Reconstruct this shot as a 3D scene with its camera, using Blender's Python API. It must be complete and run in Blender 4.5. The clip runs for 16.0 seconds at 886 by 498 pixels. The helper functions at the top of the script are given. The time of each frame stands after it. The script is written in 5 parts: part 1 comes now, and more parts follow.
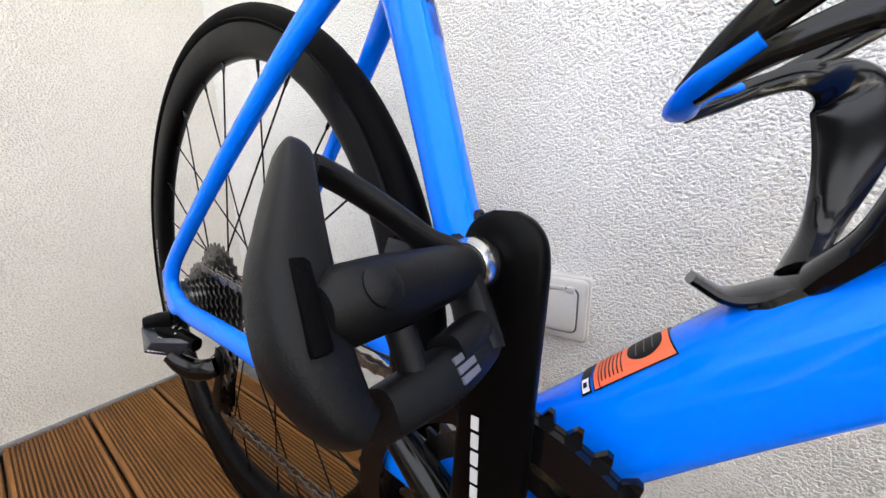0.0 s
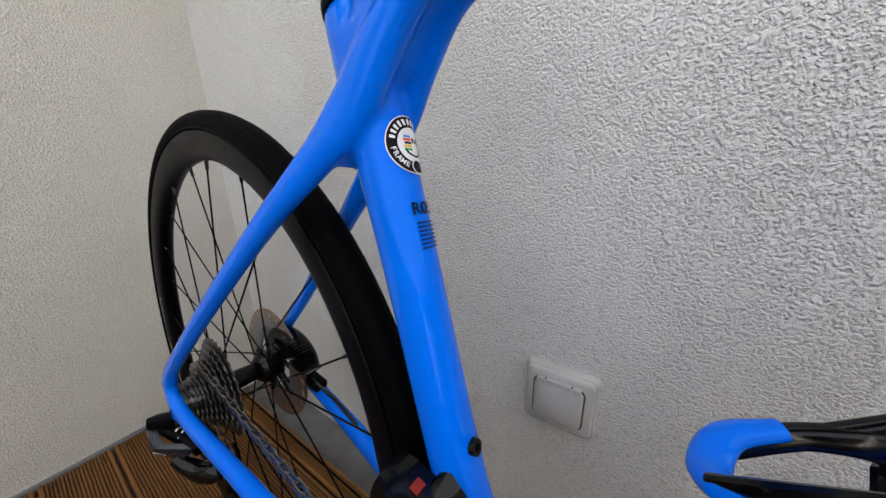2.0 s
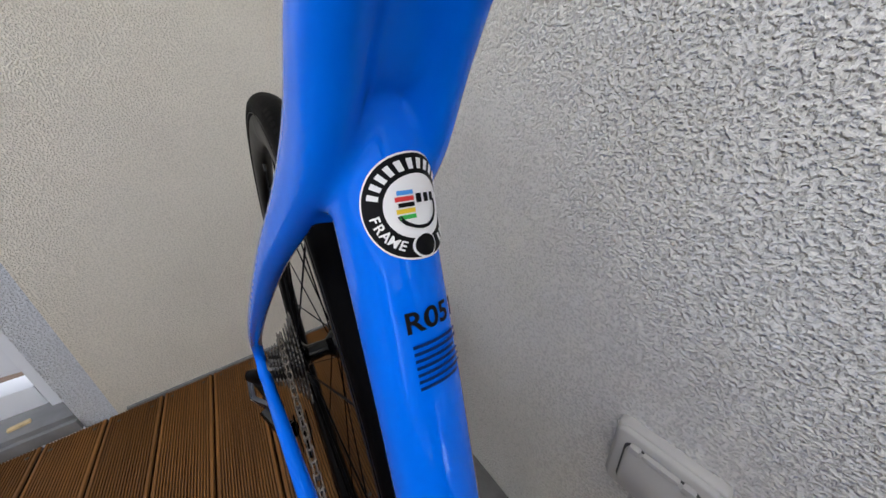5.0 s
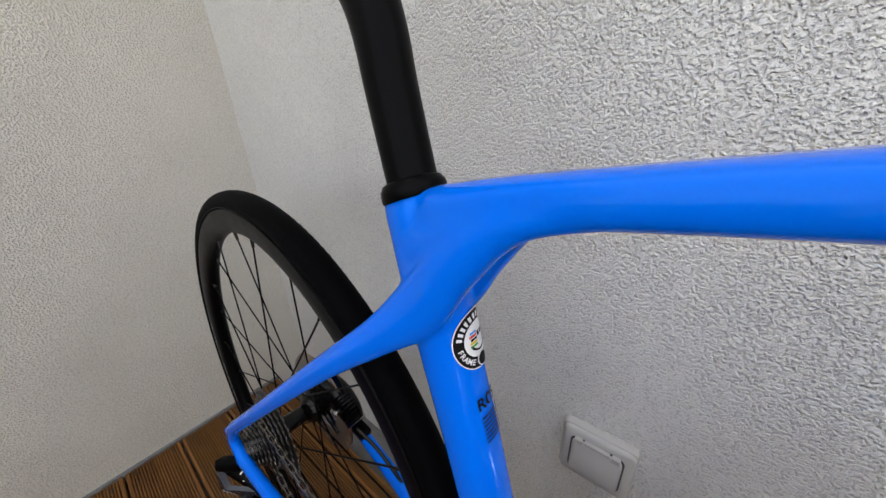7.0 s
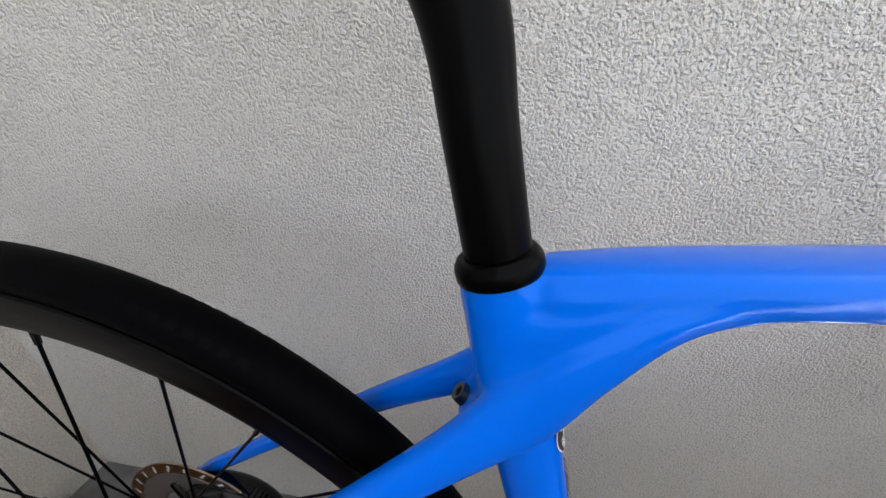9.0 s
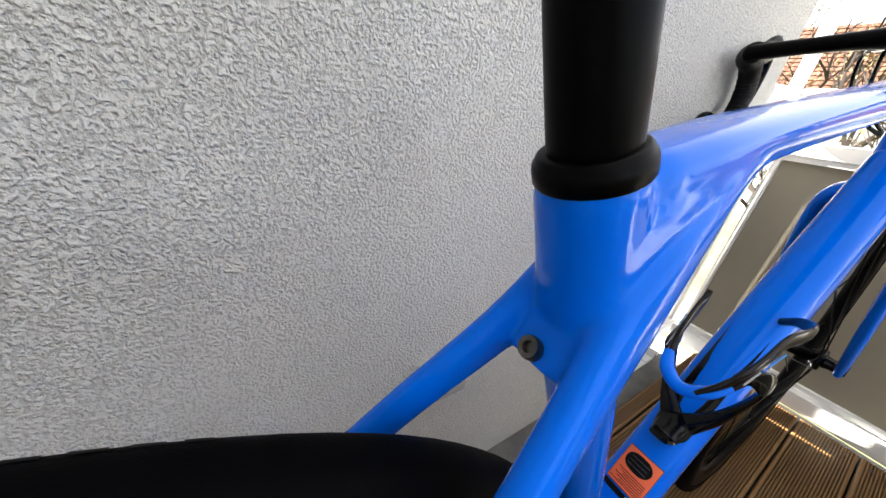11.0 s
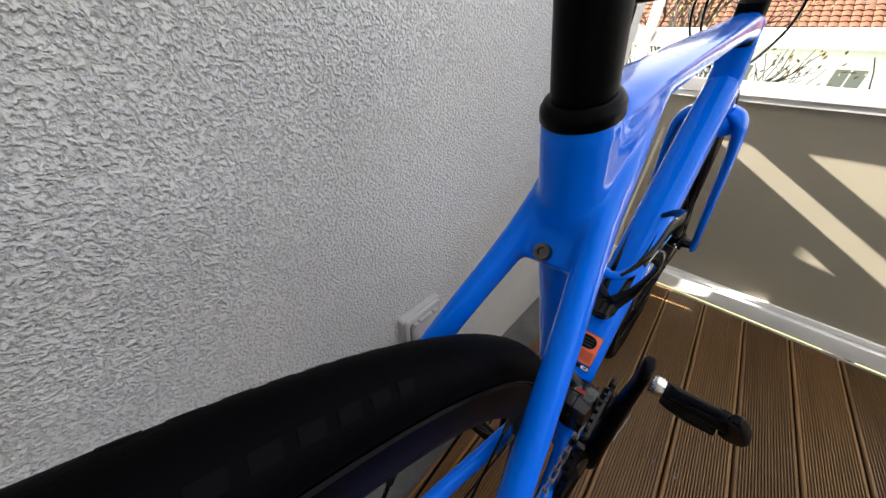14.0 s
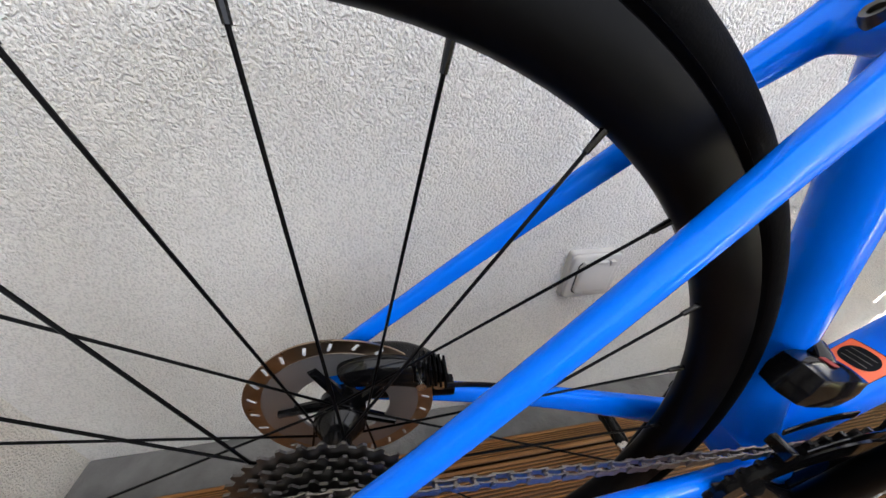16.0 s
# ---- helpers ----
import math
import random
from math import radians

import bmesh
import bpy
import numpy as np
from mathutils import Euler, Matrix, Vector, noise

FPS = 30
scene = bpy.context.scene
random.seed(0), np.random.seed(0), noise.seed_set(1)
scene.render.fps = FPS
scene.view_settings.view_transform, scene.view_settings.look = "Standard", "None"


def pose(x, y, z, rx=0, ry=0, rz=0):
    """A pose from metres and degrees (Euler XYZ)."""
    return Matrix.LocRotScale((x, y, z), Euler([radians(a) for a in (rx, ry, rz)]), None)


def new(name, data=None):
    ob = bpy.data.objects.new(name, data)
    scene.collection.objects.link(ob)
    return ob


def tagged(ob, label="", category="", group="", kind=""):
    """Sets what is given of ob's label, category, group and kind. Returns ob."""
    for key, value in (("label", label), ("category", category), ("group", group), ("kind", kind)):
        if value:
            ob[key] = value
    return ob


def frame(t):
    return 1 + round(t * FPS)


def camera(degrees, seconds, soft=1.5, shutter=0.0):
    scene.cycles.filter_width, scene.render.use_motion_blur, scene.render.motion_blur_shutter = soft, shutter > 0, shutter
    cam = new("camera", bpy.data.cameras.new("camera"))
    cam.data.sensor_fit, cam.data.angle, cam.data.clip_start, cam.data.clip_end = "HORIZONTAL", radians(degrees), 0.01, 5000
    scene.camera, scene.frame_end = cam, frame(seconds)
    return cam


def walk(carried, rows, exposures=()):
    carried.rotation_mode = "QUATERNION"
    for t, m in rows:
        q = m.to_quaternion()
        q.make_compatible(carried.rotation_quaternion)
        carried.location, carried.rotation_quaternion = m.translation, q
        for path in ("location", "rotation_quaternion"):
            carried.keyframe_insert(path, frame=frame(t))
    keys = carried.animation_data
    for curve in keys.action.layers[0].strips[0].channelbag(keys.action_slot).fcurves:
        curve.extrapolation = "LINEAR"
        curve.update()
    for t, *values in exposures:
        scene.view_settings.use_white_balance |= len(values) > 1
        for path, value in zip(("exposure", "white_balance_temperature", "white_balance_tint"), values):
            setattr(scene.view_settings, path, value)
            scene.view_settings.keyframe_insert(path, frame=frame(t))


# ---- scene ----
cam = camera(112.0, 16.0)
# seconds, place, yaw, pitch, roll
EXPOSURES = [(0.0, 4.85), (1.0, 4.2), (1.5, 3.95), (3.0, 3.6), (5.5, 3.72), (8.5, 3.7), (11.0, 3.85), (12.5, 3.85), (13.5, 3.7), (14.0, 3.65), (14.5, 3.85), (15.5, 4.3), (16.0, 4.55)]
ROWS = [
    (0.0, (0.4519, -0.1593, 0.4724), 32.27, -11.62, -0.86),
    (0.5, (0.4492, -0.1535, 0.5095), 31.78, -12.26, -1.09),
    (1.0, (0.4383, -0.1383, 0.5515), 31.57, -13.58, -1.24),
    (1.5, (0.4317, -0.1207, 0.5903), 32.22, -15.10, -1.28),
    (2.0, (0.4324, -0.1039, 0.6177), 34.22, -16.46, -1.46),
    (2.5, (0.4307, -0.0727, 0.6479), 39.92, -19.61, -0.65),
    (3.0, (0.4258, -0.0485, 0.6523), 46.20, -21.37, -1.67),
    (5.5, (0.3924, -0.0075, 0.6551), 55.50, -25.50, -3.35),
    (6.0, (0.4058, -0.0347, 0.6803), 54.40, -24.06, -2.84),
    (6.5, (0.4093, -0.0572, 0.7085), 49.60, -22.90, -2.50),
    (7.0, (0.3873, -0.0770, 0.7338), 38.71, -22.40, -2.73),
    (7.5, (0.3487, -0.0935, 0.7578), 27.80, -23.05, -0.97),
    (8.0, (0.3202, -0.0944, 0.7711), 18.67, -24.36, 1.86),
    (8.5, (0.2914, -0.0828, 0.7673), 11.88, -25.47, 2.98),
    (11.0, (0.1879, -0.0204, 0.7198), -31.93, -28.14, 4.33),
    (11.5, (0.1802, 0.0003, 0.7195), -44.68, -29.99, 2.55),
    (12.0, (0.1830, 0.0164, 0.7116), -54.57, -32.13, 1.63),
    (12.5, (0.1763, 0.0204, 0.7216), -64.35, -33.85, 1.36),
    (13.0, (0.1575, 0.0308, 0.7376), -68.15, -34.13, 0.70),
    (13.5, (0.1411, 0.0138, 0.7429), -63.55, -34.51, -0.05),
    (14.0, (0.1268, -0.0131, 0.7242), -48.96, -34.66, 2.19),
    (14.5, (0.1325, -0.0258, 0.7112), -29.67, -35.08, 2.61),
    (15.0, (0.1189, -0.0418, 0.6831), -19.68, -33.95, 1.37),
    (15.5, (0.0925, -0.0693, 0.6506), -14.42, -34.02, 1.98),
    (16.0, (0.0632, -0.0910, 0.6093), -10.79, -33.66, 2.19),
]
walk(cam, [(t, pose(*p, 90 + b, 0, a) @ pose(0, 0, 0, 0, 0, c)) for t, p, a, b, c in ROWS], EXPOSURES)

# ---------------------------------------------------------------- light
SUN_WAY = Vector((0.118, -1.0, -0.58)).normalized()
world = bpy.data.worlds.new("world")
scene.world = world
world.use_nodes = True
sky = world.node_tree.nodes.new("ShaderNodeTexSky")
sky.sky_type, sky.sun_disc = "NISHITA", False
sky.air_density, sky.dust_density, sky.ozone_density = 0.6, 4.0, 0.3
sky.sun_elevation = math.asin(-SUN_WAY.z)
sky.sun_rotation = math.atan2(-SUN_WAY.x, -SUN_WAY.y)
haze = world.node_tree.nodes.new("ShaderNodeMix")
haze.data_type = "RGBA"
haze.inputs[0].default_value = 0.6
haze.inputs[7].default_value = (3.35, 3.2, 3.0, 1)
world.node_tree.links.new(sky.outputs[0], haze.inputs[6])
world.node_tree.links.new(haze.outputs[2], world.node_tree.nodes["Background"].inputs[0])
world.node_tree.nodes["Background"].inputs[1].default_value = 0.06
lamp = bpy.data.lights.new("sun", "SUN")
lamp.energy, lamp.angle, lamp.color = 5.0, radians(0.5), (1.0, 0.93, 0.82)
sun = new("sun", lamp)
sun.rotation_mode = "QUATERNION"
sun.rotation_quaternion = SUN_WAY.to_track_quat("-Z", "Y")


# ---------------------------------------------------------------- materials
def mat(name, color, rough=0.5, metal=0.0, coat=0.0, coat_rough=0.05, vary=0.0, scale=40.0, bump=0.0, bump_scale=200.0, spec=0.5):
    m = bpy.data.materials.new(name)
    m.use_nodes = True
    nt = m.node_tree
    b = nt.nodes["Principled BSDF"]
    b.inputs["Base Color"].default_value = (*color, 1)
    b.inputs["Roughness"].default_value = rough
    b.inputs["Metallic"].default_value = metal
    b.inputs["Coat Weight"].default_value = coat
    b.inputs["Coat Roughness"].default_value = coat_rough
    b.inputs["Specular IOR Level"].default_value = spec
    if vary or bump:
        tc = nt.nodes.new("ShaderNodeTexCoord")
    if vary:
        n = nt.nodes.new("ShaderNodeTexNoise")
        n.inputs["Scale"].default_value, n.inputs["Detail"].default_value = scale, 6
        nt.links.new(tc.outputs["Object"], n.inputs["Vector"])
        r = nt.nodes.new("ShaderNodeMapRange")
        r.inputs[1].default_value, r.inputs[2].default_value = 0.3, 0.7
        r.inputs[3].default_value, r.inputs[4].default_value = 1 - vary, 1 + vary
        nt.links.new(n.outputs[0], r.inputs[0])
        mul = nt.nodes.new("ShaderNodeVectorMath")
        mul.operation = "SCALE"
        mul.inputs[0].default_value = color
        nt.links.new(r.outputs[0], mul.inputs["Scale"])
        nt.links.new(mul.outputs[0], b.inputs["Base Color"])
        r2 = nt.nodes.new("ShaderNodeMapRange")
        r2.inputs[3].default_value, r2.inputs[4].default_value = max(rough - 0.08, 0.02), min(rough + 0.08, 1)
        nt.links.new(n.outputs[0], r2.inputs[0])
        nt.links.new(r2.outputs[0], b.inputs["Roughness"])
    if bump:
        n2 = nt.nodes.new("ShaderNodeTexNoise")
        n2.inputs["Scale"].default_value, n2.inputs["Detail"].default_value = bump_scale, 3
        nt.links.new(tc.outputs["Object"], n2.inputs["Vector"])
        bp = nt.nodes.new("ShaderNodeBump")
        bp.inputs["Distance"].default_value, bp.inputs["Strength"].default_value = bump, 1.0
        nt.links.new(n2.outputs[0], bp.inputs["Height"])
        nt.links.new(bp.outputs[0], b.inputs["Normal"])
    return m


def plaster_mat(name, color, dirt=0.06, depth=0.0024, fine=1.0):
    """Scraped render: grains a few millimetres wide with shade painted into the pits, and soft stains."""
    m = bpy.data.materials.new(name)
    m.use_nodes = True
    nt = m.node_tree
    b = nt.nodes["Principled BSDF"]
    b.inputs["Roughness"].default_value = 0.9
    b.inputs["Specular IOR Level"].default_value = 0.2
    tc = nt.nodes.new("ShaderNodeTexCoord")
    warp = nt.nodes.new("ShaderNodeTexNoise")
    warp.inputs["Scale"].default_value, warp.inputs["Detail"].default_value = 90, 2
    nt.links.new(tc.outputs["Object"], warp.inputs["Vector"])
    add = nt.nodes.new("ShaderNodeVectorMath")
    add.operation = "MULTIPLY_ADD"
    add.inputs[1].default_value = (0.0035, 0.0035, 0.0035)
    nt.links.new(warp.outputs["Color"], add.inputs[0])
    nt.links.new(tc.outputs["Object"], add.inputs[2])
    pits = nt.nodes.new("ShaderNodeTexNoise")
    pits.inputs["Scale"].default_value, pits.inputs["Detail"].default_value, pits.inputs["Roughness"].default_value = 330 * fine, 2, 0.5
    nt.links.new(add.outputs[0], pits.inputs["Vector"])
    grain = nt.nodes.new("ShaderNodeTexNoise")
    grain.inputs["Scale"].default_value, grain.inputs["Detail"].default_value, grain.inputs["Roughness"].default_value = 620 * fine, 3, 0.6
    nt.links.new(add.outputs[0], grain.inputs["Vector"])
    ramp = nt.nodes.new("ShaderNodeMapRange")
    ramp.interpolation_type = "SMOOTHSTEP"
    ramp.inputs[1].default_value, ramp.inputs[2].default_value, ramp.inputs[3].default_value, ramp.inputs[4].default_value = 0.29, 0.64, 0.0, 1.0
    nt.links.new(pits.outputs[0], ramp.inputs[0])
    both = nt.nodes.new("ShaderNodeMath")
    both.operation = "MULTIPLY_ADD"
    both.inputs[1].default_value = 0.4
    nt.links.new(grain.outputs[0], both.inputs[0])
    nt.links.new(ramp.outputs[0], both.inputs[2])
    bp = nt.nodes.new("ShaderNodeBump")
    bp.inputs["Distance"].default_value, bp.inputs["Strength"].default_value = depth, 1.0
    nt.links.new(both.outputs[0], bp.inputs["Height"])
    nt.links.new(bp.outputs[0], b.inputs["Normal"])
    stain = nt.nodes.new("ShaderNodeTexNoise")
    stain.inputs["Scale"].default_value, stain.inputs["Detail"].default_value = 5, 5
    nt.links.new(tc.outputs["Object"], stain.inputs["Vector"])
    r = nt.nodes.new("ShaderNodeMapRange")
    r.inputs[1].default_value, r.inputs[2].default_value = 0.3, 0.7
    r.inputs[3].default_value, r.inputs[4].default_value = 1 - dirt, 1 + dirt * 0.5
    nt.links.new(stain.outputs[0], r.inputs[0])
    mul = nt.nodes.new("ShaderNodeVectorMath")
    mul.operation = "SCALE"
    mul.inputs[0].default_value = color
    # base colour darkened in the pits to carry their shade at a distance
    pit_shade = nt.nodes.new("ShaderNodeMapRange")
    pit_shade.inputs[1].default_value, pit_shade.inputs[2].default_value = 0.20, 1.10
    pit_shade.inputs[3].default_value, pit_shade.inputs[4].default_value = 0.81, 1.02
    nt.links.new(both.outputs[0], pit_shade.inputs[0])
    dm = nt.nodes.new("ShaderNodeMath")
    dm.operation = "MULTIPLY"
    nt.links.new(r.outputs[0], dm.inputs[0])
    nt.links.new(pit_shade.outputs[0], dm.inputs[1])
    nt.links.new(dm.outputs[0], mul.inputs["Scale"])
    nt.links.new(mul.outputs[0], b.inputs["Base Color"])
    return m


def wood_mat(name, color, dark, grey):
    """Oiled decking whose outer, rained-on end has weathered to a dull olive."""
    m = bpy.data.materials.new(name)
    m.use_nodes = True
    nt = m.node_tree
    b = nt.nodes["Principled BSDF"]
    tc = nt.nodes.new("ShaderNodeTexCoord")
    info = nt.nodes.new("ShaderNodeObjectInfo")
    mp = nt.nodes.new("ShaderNodeMapping")
    mp.inputs["Scale"].default_value = (2.5, 45, 45)
    off = nt.nodes.new("ShaderNodeVectorMath")
    off.operation = "SCALE"
    off.inputs[0].default_value = (7, 3, 5)
    nt.links.new(info.outputs["Random"], off.inputs["Scale"])
    nt.links.new(off.outputs[0], mp.inputs["Location"])
    nt.links.new(tc.outputs["Object"], mp.inputs["Vector"])
    n = nt.nodes.new("ShaderNodeTexNoise")
    n.inputs["Scale"].default_value, n.inputs["Detail"].default_value, n.inputs["Distortion"].default_value = 2.0, 8, 0.6
    nt.links.new(mp.outputs[0], n.inputs["Vector"])
    n2 = nt.nodes.new("ShaderNodeTexNoise")
    n2.inputs["Scale"].default_value, n2.inputs["Detail"].default_value = 9, 5
    nt.links.new(tc.outputs["Object"], n2.inputs["Vector"])
    mix = nt.nodes.new("ShaderNodeMix")
    mix.data_type = "RGBA"
    mix.inputs[6].default_value, mix.inputs[7].default_value = (*dark, 1), (*color, 1)
    av = nt.nodes.new("ShaderNodeMath")
    av.operation = "MULTIPLY_ADD"
    av.inputs[1].default_value = 0.6
    nt.links.new(n2.outputs[0], av.inputs[0])
    sub = nt.nodes.new("ShaderNodeMath")
    sub.operation = "MULTIPLY_ADD"
    sub.inputs[1].default_value, sub.inputs[2].default_value = 1.5, -0.55
    nt.links.new(n.outputs[0], sub.inputs[0])
    nt.links.new(sub.outputs[0], av.inputs[2])
    nt.links.new(av.outputs[0], mix.inputs[0])
    tone = nt.nodes.new("ShaderNodeMapRange")
    tone.inputs[3].default_value, tone.inputs[4].default_value = 0.82, 1.15
    nt.links.new(info.outputs["Random"], tone.inputs[0])
    mul = nt.nodes.new("ShaderNodeVectorMath")
    mul.operation = "SCALE"
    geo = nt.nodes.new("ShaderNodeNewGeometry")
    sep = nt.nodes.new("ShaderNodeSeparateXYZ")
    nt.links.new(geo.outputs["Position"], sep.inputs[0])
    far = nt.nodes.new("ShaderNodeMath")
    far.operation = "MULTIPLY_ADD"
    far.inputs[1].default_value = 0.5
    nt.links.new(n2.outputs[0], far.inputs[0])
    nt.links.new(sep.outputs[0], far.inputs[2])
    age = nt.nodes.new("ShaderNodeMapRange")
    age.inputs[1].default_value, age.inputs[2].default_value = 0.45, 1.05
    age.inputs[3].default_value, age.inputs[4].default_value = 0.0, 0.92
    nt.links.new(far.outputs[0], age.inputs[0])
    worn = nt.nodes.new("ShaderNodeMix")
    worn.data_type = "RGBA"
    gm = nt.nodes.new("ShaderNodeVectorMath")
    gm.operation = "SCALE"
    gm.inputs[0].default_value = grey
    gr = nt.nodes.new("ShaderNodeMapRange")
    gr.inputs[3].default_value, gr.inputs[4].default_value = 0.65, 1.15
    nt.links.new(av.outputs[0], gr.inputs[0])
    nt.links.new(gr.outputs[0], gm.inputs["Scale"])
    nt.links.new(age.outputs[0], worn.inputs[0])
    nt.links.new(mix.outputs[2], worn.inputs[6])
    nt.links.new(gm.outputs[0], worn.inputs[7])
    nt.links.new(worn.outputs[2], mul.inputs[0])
    # darker below the rib tops, in the grooves and down the board edges
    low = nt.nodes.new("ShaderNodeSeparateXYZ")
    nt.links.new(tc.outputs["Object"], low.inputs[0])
    groove_tone = nt.nodes.new("ShaderNodeMapRange")
    groove_tone.inputs[1].default_value, groove_tone.inputs[2].default_value = -0.0034, -0.0004
    groove_tone.inputs[3].default_value, groove_tone.inputs[4].default_value = 0.22, 1.0
    nt.links.new(low.outputs[2], groove_tone.inputs[0])
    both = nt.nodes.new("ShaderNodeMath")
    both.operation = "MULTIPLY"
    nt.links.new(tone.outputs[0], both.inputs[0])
    nt.links.new(groove_tone.outputs[0], both.inputs[1])
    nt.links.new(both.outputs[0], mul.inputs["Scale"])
    nt.links.new(mul.outputs[0], b.inputs["Base Color"])
    b.inputs["Roughness"].default_value = 0.48
    b.inputs["Specular IOR Level"].default_value = 0.35
    bp = nt.nodes.new("ShaderNodeBump")
    bp.inputs["Distance"].default_value = 0.0008
    nt.links.new(n.outputs[0], bp.inputs["Height"])
    nt.links.new(bp.outputs[0], b.inputs["Normal"])
    return m


BLUE = mat("blue_paint", (0.0, 0.140, 0.80), 0.12, coat=0.16, coat_rough=0.03, spec=0.34)
BLUE.node_tree.nodes["Principled BSDF"].inputs["Specular Tint"].default_value = (0.05, 0.40, 1.0, 1.0)
BLACK = mat("satin_black", (0.0009, 0.0009, 0.0012), 0.36, spec=0.06, vary=0.2, scale=60)
NYLON = mat("black_nylon", (0.003, 0.0032, 0.004), 0.45, spec=0.13, vary=0.2, scale=50, bump=0.0001, bump_scale=1500)
GLOSS = mat("gloss_black", (0.003, 0.003, 0.0035), 0.12, spec=0.24)
RUBBER = mat("tyre_rubber", (0.0009, 0.0009, 0.0013), 0.6, spec=0.03, vary=0.25, scale=80, bump=0.0002, bump_scale=900)
MOULDED = mat("moulded_rubber", (0.0012, 0.0012, 0.0016), 0.5, spec=0.035)
RIM = mat("anodised_black", (0.0012, 0.0012, 0.0016), 0.36, spec=0.07, vary=0.1)
STEEL = mat("polished_steel", (0.62, 0.60, 0.57), 0.22, metal=1.0, vary=0.08, scale=200)
DARKSTEEL = mat("dark_steel", (0.11, 0.105, 0.10), 0.35, metal=1.0, vary=0.25, scale=150)
CHAINM = mat("chain_steel", (0.22, 0.20, 0.18), 0.33, metal=1.0, vary=0.3, scale=300)
BRONZE = mat("heat_tinted_steel", (0.36, 0.27, 0.19), 0.3, metal=1.0, vary=0.12, scale=90)
ALLOY = mat("matt_alloy", (0.32, 0.32, 0.33), 0.42, metal=0.9)
LINKM = mat("dark_anodised_link", (0.014, 0.017, 0.027), 0.25, metal=0.0)
GREYM = mat("grey_anodised", (0.22, 0.22, 0.25), 0.35, metal=0.7)
ORANGE = mat("orange_foil", (0.85, 0.14, 0.05), 0.45)
WHITEINK = mat("white_foil", (0.82, 0.82, 0.82), 0.5)
SILVERINK = mat("silver_foil", (0.45, 0.46, 0.48), 0.4)
BLACKINK = mat("black_foil", (0.004, 0.004, 0.005), 0.45, spec=0.1)
DARKBLUEINK = mat("dark_blue_foil", (0.0, 0.015, 0.10), 0.45, spec=0.1)
REDINK = mat("red_foil", (0.7, 0.03, 0.03), 0.5)
DULLRED = mat("dull_red_print", (0.22, 0.018, 0.012), 0.5, spec=0.2)
YELLOWINK = mat("yellow_foil", (0.8, 0.55, 0.02), 0.5)
GREENINK = mat("green_foil", (0.03, 0.4, 0.06), 0.5)
SKYINK = mat("light_blue_foil", (0.05, 0.3, 0.75), 0.5)
TAPE = mat("bar_tape", (0.005, 0.005, 0.006), 0.6, spec=0.2, bump=0.0004, bump_scale=700)
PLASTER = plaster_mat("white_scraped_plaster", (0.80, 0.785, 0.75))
# white plaster with the blue sky light tinted into its base colour
PLASTER_SKYLIT = plaster_mat("skylit_white_plaster", (0.72, 0.755, 0.82), 0.06, 0.0040, 0.8)
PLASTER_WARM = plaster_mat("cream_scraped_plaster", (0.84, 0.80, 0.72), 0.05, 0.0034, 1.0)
CONCRETE = mat("grey_concrete", (0.13, 0.128, 0.125), 0.85, vary=0.25, scale=18, bump=0.002, bump_scale=120)
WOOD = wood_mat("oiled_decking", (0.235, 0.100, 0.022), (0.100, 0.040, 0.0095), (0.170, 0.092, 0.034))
WHITEPAINT = mat("white_powder_coat", (0.80, 0.80, 0.79), 0.4, vary=0.03, scale=8)
PANELM = mat("cream_panel", (0.30, 0.272, 0.212), 0.6, vary=0.05, scale=4)
SEAL = mat("grey_rubber_seal", (0.06, 0.06, 0.06), 0.7)
PLASTIC = mat("white_socket_plastic", (0.43, 0.42, 0.405), 0.45, vary=0.03, scale=30)
SILL = mat("grey_aluminium_sill", (0.21, 0.215, 0.23), 0.5, metal=0.4, vary=0.15, scale=25)
WOODIN = mat("brown_threshold", (0.10, 0.05, 0.025), 0.6)
SCRAPM = mat("pale_splinter", (0.55, 0.42, 0.24), 0.8, vary=0.2, scale=60)
# white plastic, likewise tinted blue for the sky light on it
UPVC = mat("white_door_frame", (0.68, 0.715, 0.78), 0.3)
TILE = mat("orange_roof_tile", (0.085, 0.030, 0.012), 0.8, vary=0.3, scale=6)
HOUSEW = mat("white_house_render", (0.70, 0.75, 0.86), 0.9, vary=0.05, scale=1.5)
BARK = mat("bare_bark", (0.020, 0.014, 0.010), 0.9, vary=0.35, scale=9)
LAWN = mat("winter_grass", (0.12, 0.13, 0.05), 0.95, vary=0.35, scale=0.6)
NEEDLE = mat("dark_needles", (0.03, 0.06, 0.025), 0.9, vary=0.4, scale=3)
TWIGLEAF = mat("dry_leaves", (0.12, 0.085, 0.03), 0.9, vary=0.4, scale=3)
DARKGLASS = mat("house_glass", (0.16, 0.18, 0.20), 0.08)


# ---------------------------------------------------------------- mesh tools
def finish(name, bm, material, parent=None, label="", smooth=True):
    me = bpy.data.meshes.new(name)
    bmesh.ops.recalc_face_normals(bm, faces=bm.faces[:])
    bm.to_mesh(me)
    bm.free()
    me.materials.append(material)
    if smooth:
        me.shade_smooth()
        me.set_sharp_from_angle(angle=radians(38))
    ob = new(name, me)
    if parent is not None:
        ob.parent = parent
    if label:
        ob["label"] = label
    return ob


def part(name, bm, material, parent, label=""):
    return finish(name, bm, material, parent, label)


def empty(name, m=None, parent=None):
    ob = new(name)
    ob.empty_display_size = 0.05
    if m is not None:
        ob.matrix_basis = m
    if parent is not None:
        ob.parent = parent
    return ob


